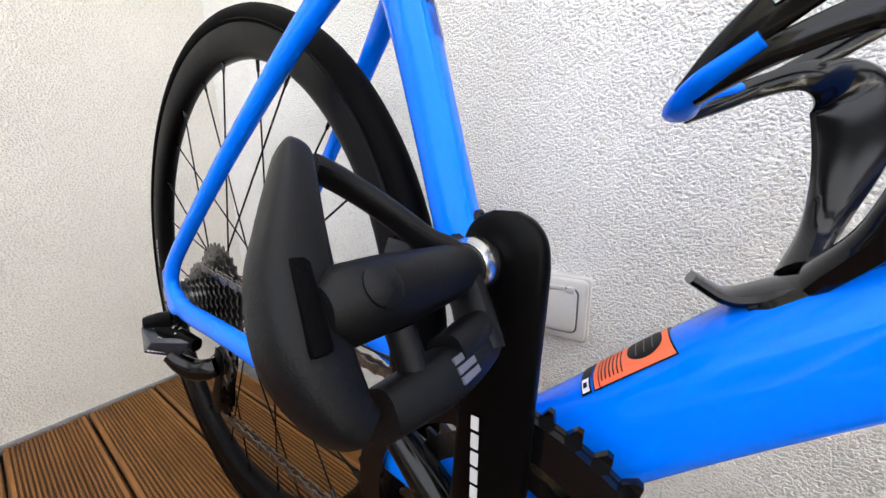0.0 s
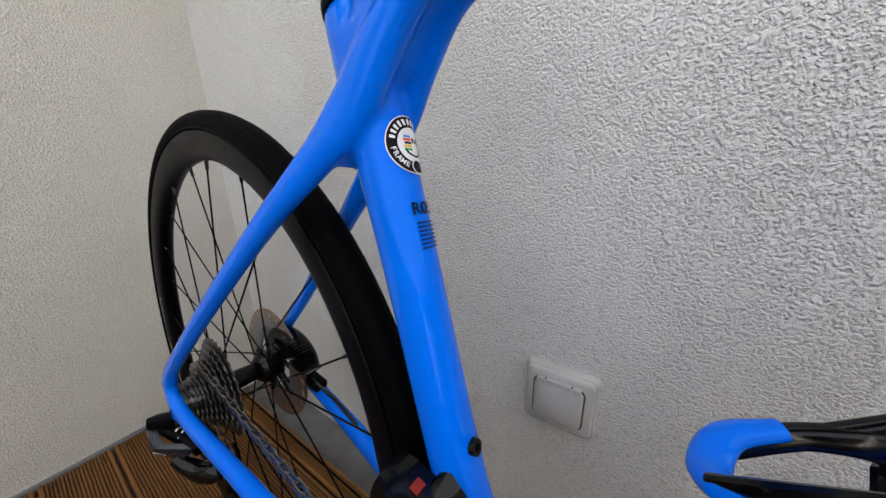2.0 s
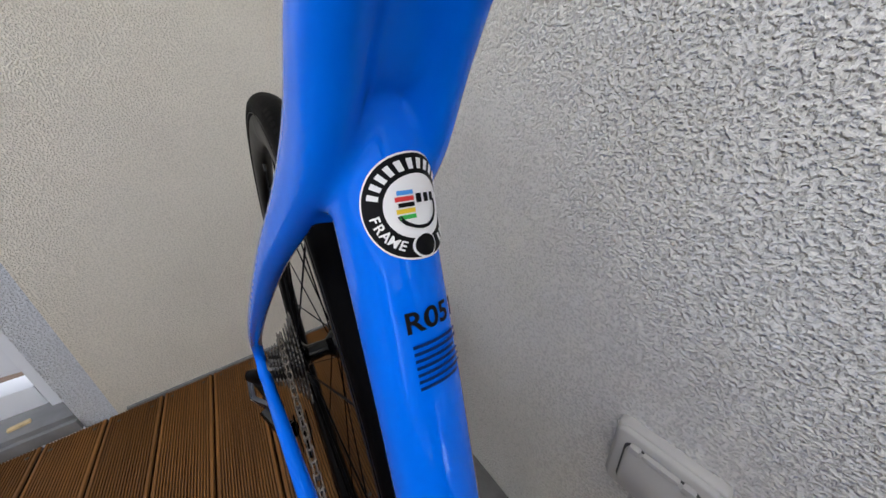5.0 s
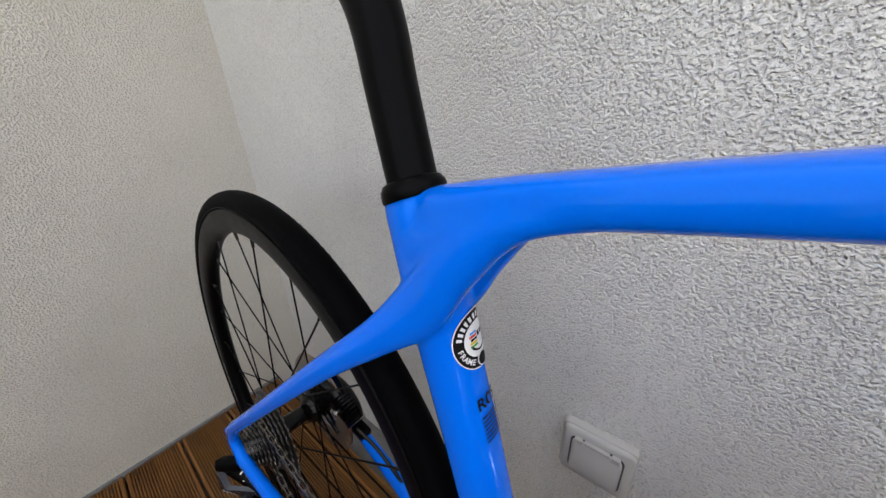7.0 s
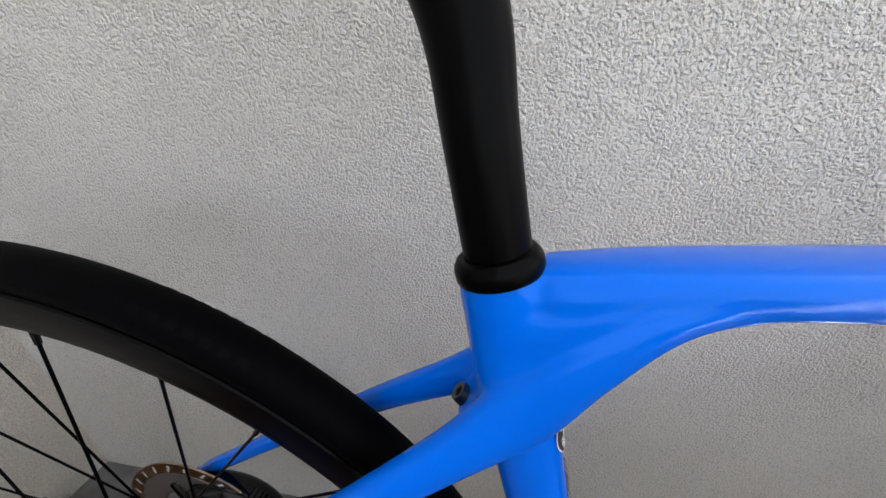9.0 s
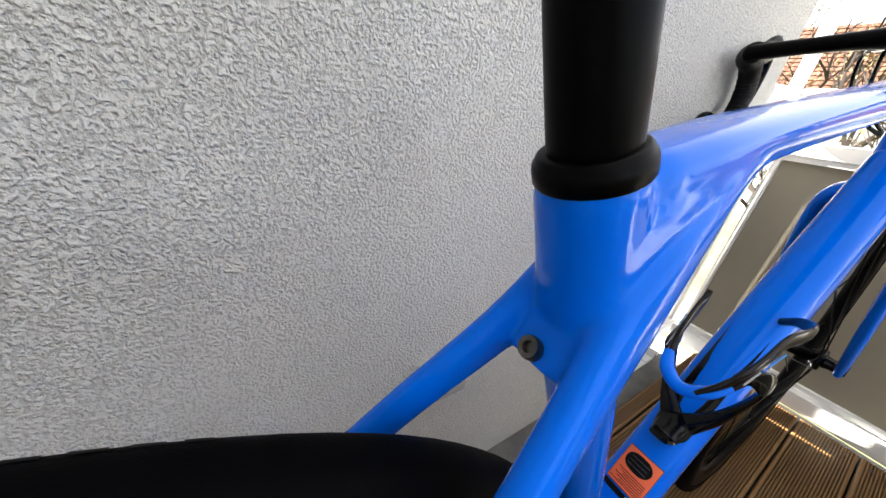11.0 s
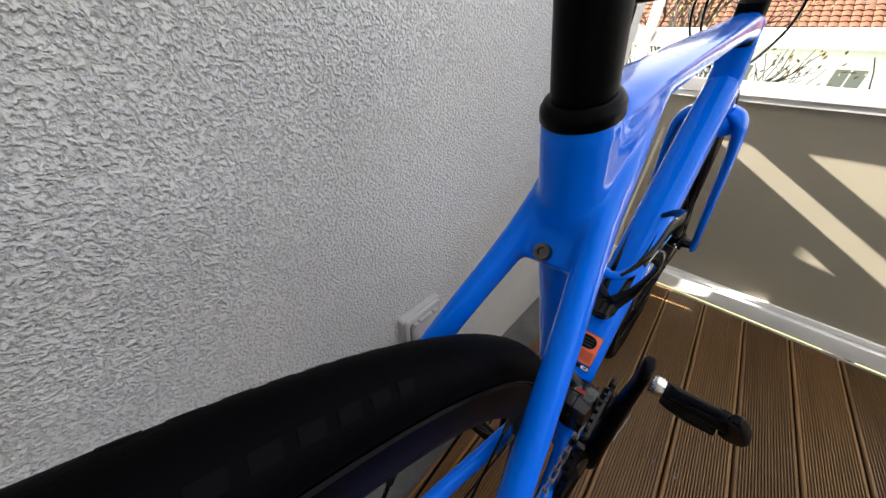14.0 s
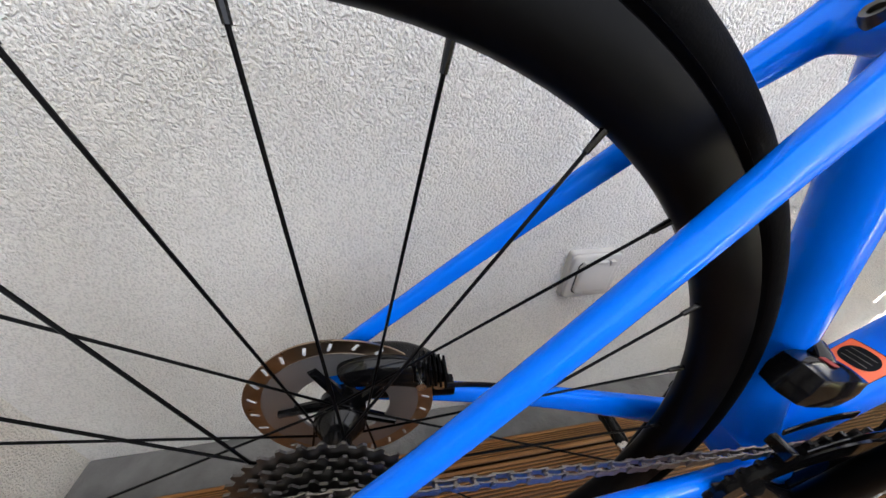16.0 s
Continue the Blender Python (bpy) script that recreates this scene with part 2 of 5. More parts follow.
def box_into(bm, size, at=(0, 0, 0), bevel=0.0, m=None, seg=2):
    made = bmesh.ops.create_cube(bm, size=1.0)["verts"]
    for v in made:
        v.co = Vector((v.co.x * size[0], v.co.y * size[1], v.co.z * size[2]))
    if bevel:
        edges = list({e for v in made for e in v.link_edges})
        out = bmesh.ops.bevel(bm, geom=made + edges, offset=bevel, segments=seg, profile=0.7, affect="EDGES")
        made = list({v for f in out["faces"] for v in f.verts} | {v for v in made if v.is_valid})
    t = Matrix.Translation(at) @ (m if m is not None else Matrix())
    for v in made:
        v.co = t @ v.co
    return made


def boxbm(size, at=(0, 0, 0), bevel=0.0, m=None):
    bm = bmesh.new()
    box_into(bm, size, at, bevel, m)
    return bm


def spline(pts, k=6):
    """Catmull-Rom through rows of numbers."""
    P = [np.array(p, float) for p in pts]
    P = [2 * P[0] - P[1]] + P + [2 * P[-1] - P[-2]]
    out = []
    for i in range(1, len(P) - 2):
        for j in range(k):
            t = j / k
            a, b, c, d = P[i - 1], P[i], P[i + 1], P[i + 2]
            out.append(0.5 * (2 * b + (c - a) * t + (2 * a - 5 * b + 4 * c - d) * t * t + (3 * b - a - 3 * c + d) * t ** 3))
    out.append(P[-2])
    return out


def sweep_into(bm, rows, n=14, side=(0, 1, 0), k=6, power=2.0, closed=False):
    """A tube along rows of (x, y, z, a, b): b half-width along side, a half-depth across it."""
    R = spline(rows, k) if k > 1 else [np.array(r, float) for r in rows]
    rings = []
    for i, r in enumerate(R):
        p = Vector(r[:3])
        t = (Vector(R[min(i + 1, len(R) - 1)][:3]) - Vector(R[max(i - 1, 0)][:3])).normalized()
        s = Vector(side) - t * Vector(side).dot(t)
        if s.length < 1e-4:
            s = Vector((1, 0, 0)) - t * t.x
        s.normalize()
        u = t.cross(s)
        ring = []
        for j in range(n):
            w = 2 * math.pi * j / n
            c, q = math.cos(w), math.sin(w)
            c = math.copysign(abs(c) ** (2 / power), c)
            q = math.copysign(abs(q) ** (2 / power), q)
            ring.append(bm.verts.new(p + s * (c * r[4]) + u * (q * r[3])))
        rings.append(ring)
    for a, b in zip(rings, rings[1:]):
        for j in range(n):
            bm.faces.new((a[j], a[(j + 1) % n], b[(j + 1) % n], b[j]))
    bm.faces.new(rings[0])
    bm.faces.new(rings[-1][::-1])
    return bm


def sweep(rows, **kw):
    return sweep_into(bmesh.new(), rows, **kw)


def lathe_into(bm, prof, n=64, m=None, closed=True):
    """Turns (radius, along) about local Y."""
    rings = []
    for i in range(n):
        w = 2 * math.pi * i / n
        rings.append([bm.verts.new((m or Matrix()) @ Vector((r * math.cos(w), y, r * math.sin(w)))) for r, y in prof])
    k = len(prof)
    for i in range(n):
        a, b = rings[i], rings[(i + 1) % n]
        for j in range(k if closed else k - 1):
            bm.faces.new((a[j], a[(j + 1) % k], b[(j + 1) % k], b[j]))
    return bm


def lathe(prof, n=64, m=None, closed=True):
    return lathe_into(bmesh.new(), prof, n, m, closed)


def rod_into(bm, a, b, r0, r1=None, n=8):
    a, b = Vector(a), Vector(b)
    r1 = r0 if r1 is None else r1
    t = (b - a).normalized()
    s = t.orthogonal().normalized()
    u = t.cross(s)
    A = [bm.verts.new(a + (s * math.cos(2 * math.pi * j / n) + u * math.sin(2 * math.pi * j / n)) * r0) for j in range(n)]
    B = [bm.verts.new(b + (s * math.cos(2 * math.pi * j / n) + u * math.sin(2 * math.pi * j / n)) * r1) for j in range(n)]
    for j in range(n):
        bm.faces.new((A[j], A[(j + 1) % n], B[(j + 1) % n], B[j]))
    bm.faces.new(A)
    bm.faces.new(B[::-1])
    return bm


def rod(a, b, r0, r1=None, n=12):
    return rod_into(bmesh.new(), a, b, r0, r1, n)


def plate_into(bm, outline, y0, y1, m=None, holes=()):
    """A plate of the x-z outline between y0 and y1."""
    m = m or Matrix()
    A = [bm.verts.new(m @ Vector((x, y0, z))) for x, z in outline]
    B = [bm.verts.new(m @ Vector((x, y1, z))) for x, z in outline]
    n = len(A)
    for j in range(n):
        bm.faces.new((A[j], A[(j + 1) % n], B[(j + 1) % n], B[j]))
    bm.faces.new(A)
    bm.faces.new(B[::-1])
    return bm


def toothed(teeth, r_out, depth):
    pts = []
    for i in range(teeth):
        for f, r in ((0.0, r_out - depth), (0.22, r_out - depth), (0.42, r_out), (0.62, r_out), (0.82, r_out - depth)):
            w = 2 * math.pi * (i + f) / teeth
            pts.append((r * math.cos(w), r * math.sin(w)))
    return pts


def ringplate_into(bm, outer, r_in, y0, y1, m=None):
    """A flat ring: outline outside, a round hole inside."""
    m = m or Matrix()
    n = len(outer)
    V = {}
    for y in (y0, y1):
        V[y, 0] = [bm.verts.new(m @ Vector((x, y, z))) for x, z in outer]
        V[y, 1] = []
        for x, z in outer:
            d = math.hypot(x, z)
            V[y, 1].append(bm.verts.new(m @ Vector((x / d * r_in, y, z / d * r_in))))
    for j in range(n):
        q = (j + 1) % n
        bm.faces.new((V[y0, 0][j], V[y0, 0][q], V[y0, 1][q], V[y0, 1][j]))
        bm.faces.new((V[y1, 0][j], V[y1, 1][j], V[y1, 1][q], V[y1, 0][q]))
        bm.faces.new((V[y0, 0][j], V[y1, 0][j], V[y1, 0][q], V[y0, 0][q]))
        bm.faces.new((V[y0, 1][j], V[y0, 1][q], V[y1, 1][q], V[y1, 1][j]))
    return bm

# ---------------------------------------------------------------- the balcony
WALL_Y, REAR_X, PANEL_X, WALL_END = 0.2550, -0.5220, 1.345, 1.150
DECK_Y = 0.160
TOP = 2.45


def slab(name, x0, x1, y0, y1, z0, z1, material, label="", category="", bevel=0.0, parent=None):
    ob = finish(name, boxbm((x1 - x0, y1 - y0, z1 - z0), (0, 0, 0), bevel), material, parent)
    ob.location = ((x0 + x1) / 2, (y0 + y1) / 2, (z0 + z1) / 2)
    if label:
        tagged(ob, label, category, kind="structure")
    return ob


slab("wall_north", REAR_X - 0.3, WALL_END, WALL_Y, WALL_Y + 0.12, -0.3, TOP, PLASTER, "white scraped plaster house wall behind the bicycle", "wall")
DOOR_Y = -0.405
# low thin end of the wall; a narrow slit is added to let a streak of sun onto the decking
low = boxbm((1.1885 - WALL_END, 0.03, 0.90), ((1.1885 + WALL_END) / 2, WALL_Y + 0.015, 0.15))
box_into(low, (0.066, 0.03, 0.90), (1.2325, WALL_Y + 0.015, 0.15))
for z0, z1 in ((-0.3, 0.135), (0.262, 0.60)):
    box_into(low, (0.011, 0.03, z1 - z0), (1.194, WALL_Y + 0.015, (z0 + z1) / 2))
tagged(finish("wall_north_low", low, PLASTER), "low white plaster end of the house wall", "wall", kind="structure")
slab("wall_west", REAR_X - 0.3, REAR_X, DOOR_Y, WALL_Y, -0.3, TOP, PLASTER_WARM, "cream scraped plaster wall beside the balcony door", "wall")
slab("wall_west_lintel", REAR_X - 0.3, REAR_X, DOOR_Y - 0.95, DOOR_Y, 2.1, TOP, PLASTER_WARM, "cream scraped plaster above the balcony door", "wall")
slab("wall_west_far", REAR_X - 0.3, REAR_X, DOOR_Y - 2.5, DOOR_Y - 0.95, -0.3, TOP, PLASTER_WARM, "cream scraped plaster wall past the balcony door", "wall")
slab("wall_base", REAR_X, 1.27, DECK_Y, WALL_Y, -0.12, -0.045, CONCRETE, "grey weathered concrete gutter between the decking and the wall", "gutter", bevel=0.004)
slab("deck_base", REAR_X, 1.37, -1.60, DECK_Y, -0.12, -0.027, CONCRETE, "dark slab under the decking boards", "floor")
slab("wall_trim", REAR_X, REAR_X + 0.008, DOOR_Y + 0.02, DECK_Y, -0.02, 0.004, SILL, "thin grey sealing strip at the foot of the cream wall", "trim")


slab("door_surround", REAR_X - 0.12, REAR_X - 0.003, DOOR_Y - 0.060, DOOR_Y, -0.08, 2.1, PLASTER_SKYLIT, "white plaster band round the balcony door", "wall")


# door in the west wall: reveal, white frame, sash and sill
def balcony_door():
    root = empty("door_1", pose(REAR_X - 0.075, DOOR_Y - 0.060, 0))
    tagged(root, "white plastic balcony door with a glass pane and grey metal sill", "door", kind="structure")
    part("frame_post", boxbm((0.07, 0.055, 2.1), (-0.035, -0.0275, 1.05), 0.006), UPVC, root)
    part("frame_post", boxbm((0.07, 0.055, 2.1), (-0.035, -0.9225, 1.05), 0.006), UPVC, root)
    part("threshold", boxbm((0.07, 0.84, 0.06), (-0.035, -0.475, 0.080), 0.006), UPVC, root)
    part("foot_gap", boxbm((0.30, 0.84, 0.012), (-0.215, -0.475, 0.102)), WOODIN, root, "brown wooden floor indoors behind the door")
    # the sash stands a little ajar, hinged on the post nearest the bicycle
    sash = part("sash", boxbm((0.060, 0.075, 1.92), (-0.030, -0.0375, 1.107), 0.008), UPVC, root)
    sash.matrix_basis = pose(-0.012, -0.056, 0, 0, 0, -8)
    part("rail", boxbm((0.056, 0.68, 0.10), (-0.030, -0.415, 0.197), 0.008), UPVC, sash)
    part("stile", boxbm((0.060, 0.075, 1.92), (-0.030, -0.795, 1.107), 0.008), UPVC, sash)
    part("pane", boxbm((0.024, 0.68, 1.80), (-0.034, -0.415, 1.14)), UPVC, sash, "white filling of the door")
    part("seal", boxbm((0.004, 0.68, 0.006), (-0.0005, -0.415, 0.196)), SEAL, sash, "black rubber seal")
    return root


balcony_door()
sill_bm = boxbm((0.10, 0.92, 0.040), (-0.022, -0.475, 0.020), 0.004)
box_into(sill_bm, (0.014, 0.92, 0.03), (0.032, -0.475, 0.012), 0.003)
sill = tagged(finish("door_sill", sill_bm, SILL), "grey aluminium sill under the white balcony door", "sill", kind="structure")
sill.location = (REAR_X - 0.032, DOOR_Y - 0.045, 0.0)

scrap = tagged(finish("wood_scrap", boxbm((0.012, 0.034, 0.006), (0, 0, 0.003), 0.0012), SCRAPM), "pale splinter of wood lying on the door sill", "wood scrap")
scrap.matrix_basis = pose(REAR_X - 0.040, DOOR_Y - 0.155, 0.040, 0, 0, 14)

# decking boards, ribbed along their length
PITCH, GAP = 0.108, 0.0035


def board_mesh(length, width):
    w, t = width - GAP, 0.026
    n = round(18 * width / PITCH)
    prof = [(-w / 2, -t), (-w / 2, -0.0025), (-w / 2 + 0.0025, 0)]
    step = (w - 0.012) / n
    for i in range(n):
        y = -w / 2 + 0.006 + i * step
        prof += [(y + step * 0.18, 0), (y + step * 0.34, -0.0029), (y + step * 0.66, -0.0029), (y + step * 0.82, 0)]
    prof += [(w / 2 - 0.0025, 0), (w / 2, -0.0025), (w / 2, -t)]
    bm = bmesh.new()
    A = [bm.verts.new((-length / 2, y, z)) for y, z in prof]
    B = [bm.verts.new((length / 2, y, z)) for y, z in prof]
    for j in range(len(A)):
        q = (j + 1) % len(A)
        bm.faces.new((A[j], A[q], B[q], B[j]))
    bm.faces.new(A)
    bm.faces.new(B[::-1])
    bmesh.ops.recalc_face_normals(bm, faces=bm.faces[:])
    me = bpy.data.meshes.new("board")
    bm.to_mesh(me)
    bm.free()
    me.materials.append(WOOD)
    return me


deck = tagged(empty("floor"), "oiled brown ribbed timber decking of the balcony", "floor", kind="structure")
X0 = REAR_X + 0.009
SCREW = bpy.data.meshes.new("screw")
_b = lathe([(0.0, 0.0), (0.0035, 0.0), (0.0035, 0.0012), (0.0, 0.0008)], 10, pose(0, 0, 0, 90), False)
_b.to_mesh(SCREW)
_b.free()
SCREW.materials.append(DARKSTEEL)
shared = {}
for i in range(16):
    y, width = -0.204 + PITCH / 2 + PITCH * (3 - i), PITCH
    if i == 0:  # the last board is sawn along to fit
        y, width = (0.120 + DECK_Y) / 2, DECK_Y - 0.120
    x1 = PANEL_X - 0.03
    if y < -0.83:
        x1 -= (-0.83 - (y + PITCH / 2)) * 0.72 + 0.06
    key = (round(x1, 3), width)
    if key not in shared:
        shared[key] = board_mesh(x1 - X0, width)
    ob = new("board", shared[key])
    ob.location = ((X0 + x1) / 2, y, random.uniform(-0.0008, 0.0008))
    ob.parent = deck
    for sx in (X0 + 0.024, X0 + 0.55, X0 + 1.15, x1 - 0.03):
        for sy in (-0.3 * width, 0.3 * width):
            s = new("screw", SCREW)
            s.location = (sx + random.uniform(-0.006, 0.006), y + sy + random.uniform(-0.004, 0.004), 0.0002)
            s.parent = deck


# railing: panels in thin frames between double posts, on a boxed foot beam, two rails above
def railing(name, length, panels, posts, label, handrail=True):
    """Along local +x, from 0; the inside is -y."""
    root = tagged(empty(name), label, "railing", kind="structure")
    part("foot_beam", boxbm((length, 0.050, 0.050), (length / 2, 0, 0.030), 0.004), WHITEPAINT, root)
    for a, b in panels:
        w = b - a
        fr_ = part("panel", boxbm((w - 0.03, 0.006, 0.555), ((a + b) / 2, 0.002, 0.3475)), PANELM, root, "cream board in the railing")
        for px in (a + 0.009, b - 0.009):
            part("edge_strip", boxbm((0.014, 0.022, 0.572), (px, 0, 0.346), 0.003), WHITEPAINT, fr_)
        part("foot_strip", boxbm((w, 0.022, 0.016), ((a + b) / 2, 0, 0.0665), 0.003), WHITEPAINT, fr_)
        part("head_strip", boxbm((w, 0.030, 0.014), ((a + b) / 2, 0, 0.625), 0.003), WHITEPAINT, fr_)
    part("cap_rail", boxbm((length, 0.052, 0.032), (length / 2, 0, 0.649), 0.004), WHITEPAINT, root)
    part("middle_rail", boxbm((length, 0.05, 0.040), (length / 2, 0.0, 0.758), 0.005), WHITEPAINT, root)
    if handrail:
        part("handrail", boxbm((length, 0.06, 0.036), (length / 2, 0.0, 0.932), 0.008), WHITEPAINT, root)
    for px in posts:
        part("post", boxbm((0.022, 0.030, 0.87 if handrail else 0.69), (px, 0.0, 0.485 if handrail else 0.395), 0.003), WHITEPAINT, root)
    return root


east = railing("railing_east", 1.12, ((0.012, 1.055),), (-0.022, 1.073, 1.105), "white metal balcony railing with a cream infill panel")
east.matrix_basis = pose(PANEL_X + 0.002, 0.249, 0, 0, 0, -90)
BEND = Vector((-0.59, -0.807, 0)).normalized()
turned = math.degrees(math.atan2(BEND.y, BEND.x))
oblique = railing("railing_oblique", 0.83, ((0.09, 0.80),), (0.02, 0.062), "white metal balcony railing turning off at an angle")
oblique.matrix_basis = pose(PANEL_X + 0.002, -0.878, 0, 0, 0, turned)
corner = Vector((PANEL_X, -0.878, 0)) + BEND * 0.84
south = railing("railing_south", 1.55, ((0.05, 0.76), (0.80, 1.52)), (0.02, 0.78, 1.535), "white metal balcony railing along the open side")
south.matrix_basis = pose(corner.x, corner.y, 0, 0, 0, 180)
# handrail left off and short board added to shape sun on the east panel
north = railing("railing_north", 0.9, ((0.112, 0.168),), (0.55, 0.88), "white metal railing going on past the end of the wall", False)
north.matrix_basis = pose(WALL_END + 0.012, 0.281, 0, 0, 0, 0)


# ---------------------------------------------------------------- socket on the wall
def rounded_plate(w, d, h, r, y, edge=0.002):
    """Upright plate with rounded corners; its front, at -y, has a soft edge."""
    bm = bmesh.new()
    rings = []
    for inset, yy in ((0.0, y + d), (0.0, y + edge), (edge * 0.35, y + edge * 0.35), (edge, y)):
        ring = []
        for cx, cz, a0 in ((1, 1, 0), (-1, 1, 90), (-1, -1, 180), (1, -1, 270)):
            for k in range(6):
                a = radians(a0 + 18 * k)
                q = r - inset
                ring.append(bm.verts.new((cx * (w / 2 - r) + q * math.cos(a), yy, cz * (h / 2 - r) + q * math.sin(a))))
        rings.append(ring)
    for A, B in zip(rings, rings[1:]):
        for j in range(24):
            bm.faces.new((A[j], A[(j + 1) % 24], B[(j + 1) % 24], B[j]))
    bm.faces.new(rings[0])
    bm.faces.new(rings[-1][::-1])
    bmesh.ops.recalc_face_normals(bm, faces=bm.faces[:])
    return bm


def socket():
    w, h = 0.086, 0.086
    root = tagged(empty("wall_socket", pose(0.3735, WALL_Y, 0.312)), "off-white outdoor wall socket with a closed hinged lid", "socket")
    part("back_plate", rounded_plate(w + 0.003, 0.012, h + 0.003, 0.006, -0.011), PLASTIC, root)
    part("frame", rounded_plate(w - 0.002, 0.012, h - 0.002, 0.008, -0.0165, 0.003), PLASTIC, root)
    # dark plate paints in the shade of the gap between lid and frame
    part("seal", rounded_plate(0.0640, 0.006, 0.0625, 0.009, -0.0172, 0.0004), SEAL, root, "dark line drawn for the shaded gap round the lid")
    lid = part("lid", rounded_plate(0.0595, 0.010, 0.0580, 0.008, -0.0225, 0.003), PLASTIC, root)
    part("lid_top", boxbm((0.030, 0.006, 0.005), (0, -0.0205, 0.0310), 0.002), PLASTIC, lid)
    for q in (-1, 1):
        part("hinge", boxbm((0.010, 0.007, 0.008), (q * 0.022, -0.0205, 0.0297), 0.0025), PLASTIC, lid)
    return root


socket()

# bracket of the railing on the wall's foot
_b = boxbm((0.115, 0.032, 0.004), (0, 0, 0), 0.001)
box_into(_b, (0.004, 0.032, 0.035), (0.0575, 0, 0.0165), 0.001)
box_into(_b, (0.040, 0.030, 0.006), (0.034, 0, 0.005), 0.001)
lathe_into(_b, [(0.0, 0.0), (0.0045, 0.0), (0.0045, 0.003), (0.0, 0.003)], 8, Matrix.Translation((-0.035, 0, 0.002)) @ pose(0, 0, 0, 90), False)
_b2 = tagged(finish("railing_bracket", _b, WHITEPAINT), "white angle bracket of the railing on the concrete kerb", "bracket")
_b2.location = (1.150, 0.2375, -0.0405)

# ---------------------------------------------------------------- the bicycle
AX = Vector((0.004, 0, 0.344))
FX = Vector((0.980, 0, 0.344))
BB = Vector((0.405, 0, 0.274))
bike = tagged(empty("bicycle", pose(0, 0, -0.0045, -3.86, 0, -1.85)), "bright blue carbon road bicycle leaning with its handlebar on the wall", "bicycle")

# frame
fr = empty("frame", parent=bike)
fr["label"] = "glossy bright blue carbon frame"


SEAT_ROWS = [(0.405, 0, 0.279, 0.022, 0.026), (0.387, 0, 0.345, 0.02, 0.02), (0.3595, 0, 0.425, 0.0168, 0.017), (0.3371, 0, 0.5, 0.0162, 0.0168), (0.3179, 0, 0.565, 0.0168, 0.0168), (0.3005, 0, 0.62, 0.0178, 0.017), (0.2906, 0, 0.655, 0.0185, 0.0174), (0.2808, 0, 0.69, 0.0176, 0.0174), (0.2779, 0, 0.6995, 0.0173, 0.0173), (0.2752, 0, 0.7085, 0.0158, 0.0158)]
DOWN_ROWS = [(0.393, 0, 0.290, 0.027, 0.027), (0.4405, 0, 0.3385, 0.0262, 0.0255), (0.5055, 0, 0.4025, 0.0260, 0.0245), (0.595, 0, 0.484, 0.0268, 0.0250),
             (0.695, 0, 0.572, 0.0275, 0.0250), (0.766, 0, 0.636, 0.029, 0.024), (0.812, 0, 0.682, 0.030, 0.022)]
TOP_ROWS = [(0.290, 0, 0.6820, 0.010, 0.012), (0.300, 0, 0.6920, 0.0215, 0.0165), (0.317, 0, 0.7015, 0.0165, 0.0178), (0.338, 0, 0.7095, 0.0116, 0.0182), (0.37, 0, 0.7150, 0.0105, 0.0184), (0.42, 0, 0.7215, 0.0105, 0.0184),
            (0.50, 0, 0.7310, 0.0108, 0.0188), (0.60, 0, 0.7425, 0.0115, 0.0192), (0.70, 0, 0.7530, 0.0135, 0.0198), (0.795, 0, 0.7590, 0.020, 0.0192)]
# the carbon frame is one moulded piece: tubes run into one another with filleted joints
body = bmesh.new()
sweep_into(body, SEAT_ROWS, n=32, power=2.2)
sweep_into(body, TOP_ROWS, n=32, power=2.9)
sweep_into(body, DOWN_ROWS, n=32, power=2.7)
sweep_into(body, [(0.284, 0, 0.682, 0.020, 0.0176), (0.300, 0, 0.684, 0.022, 0.0190), (0.316, 0, 0.695, 0.0150, 0.0194), (0.336, 0, 0.7065, 0.0100, 0.0188), (0.365, 0, 0.7130, 0.008, 0.0170)], n=28, power=2.6)
sweep_into(body, [(0.837, 0, 0.645, 0.0250, 0.0250), (0.829, 0, 0.672, 0.024, 0.0235), (0.812, 0, 0.725, 0.0225, 0.0215), (0.798, 0, 0.769, 0.0215, 0.0205)], n=28)
lathe_into(body, [(0.0, -0.043), (0.0235, -0.042), (0.0235, 0.042), (0.0, 0.043)], 32, Matrix.Translation(BB), False)
sweep_into(body, [(0.2890, 0, 0.690, 0.014, 0.0168), (0.2880, 0, 0.676, 0.0140, 0.0178), (0.2875, 0, 0.659, 0.0130, 0.0200), (0.2860, 0, 0.645, 0.0120, 0.0235), (0.2800, 0, 0.633, 0.0098, 0.0255), (0.2725, 0, 0.6235, 0.0080, 0.0265)], n=28, power=2.3)
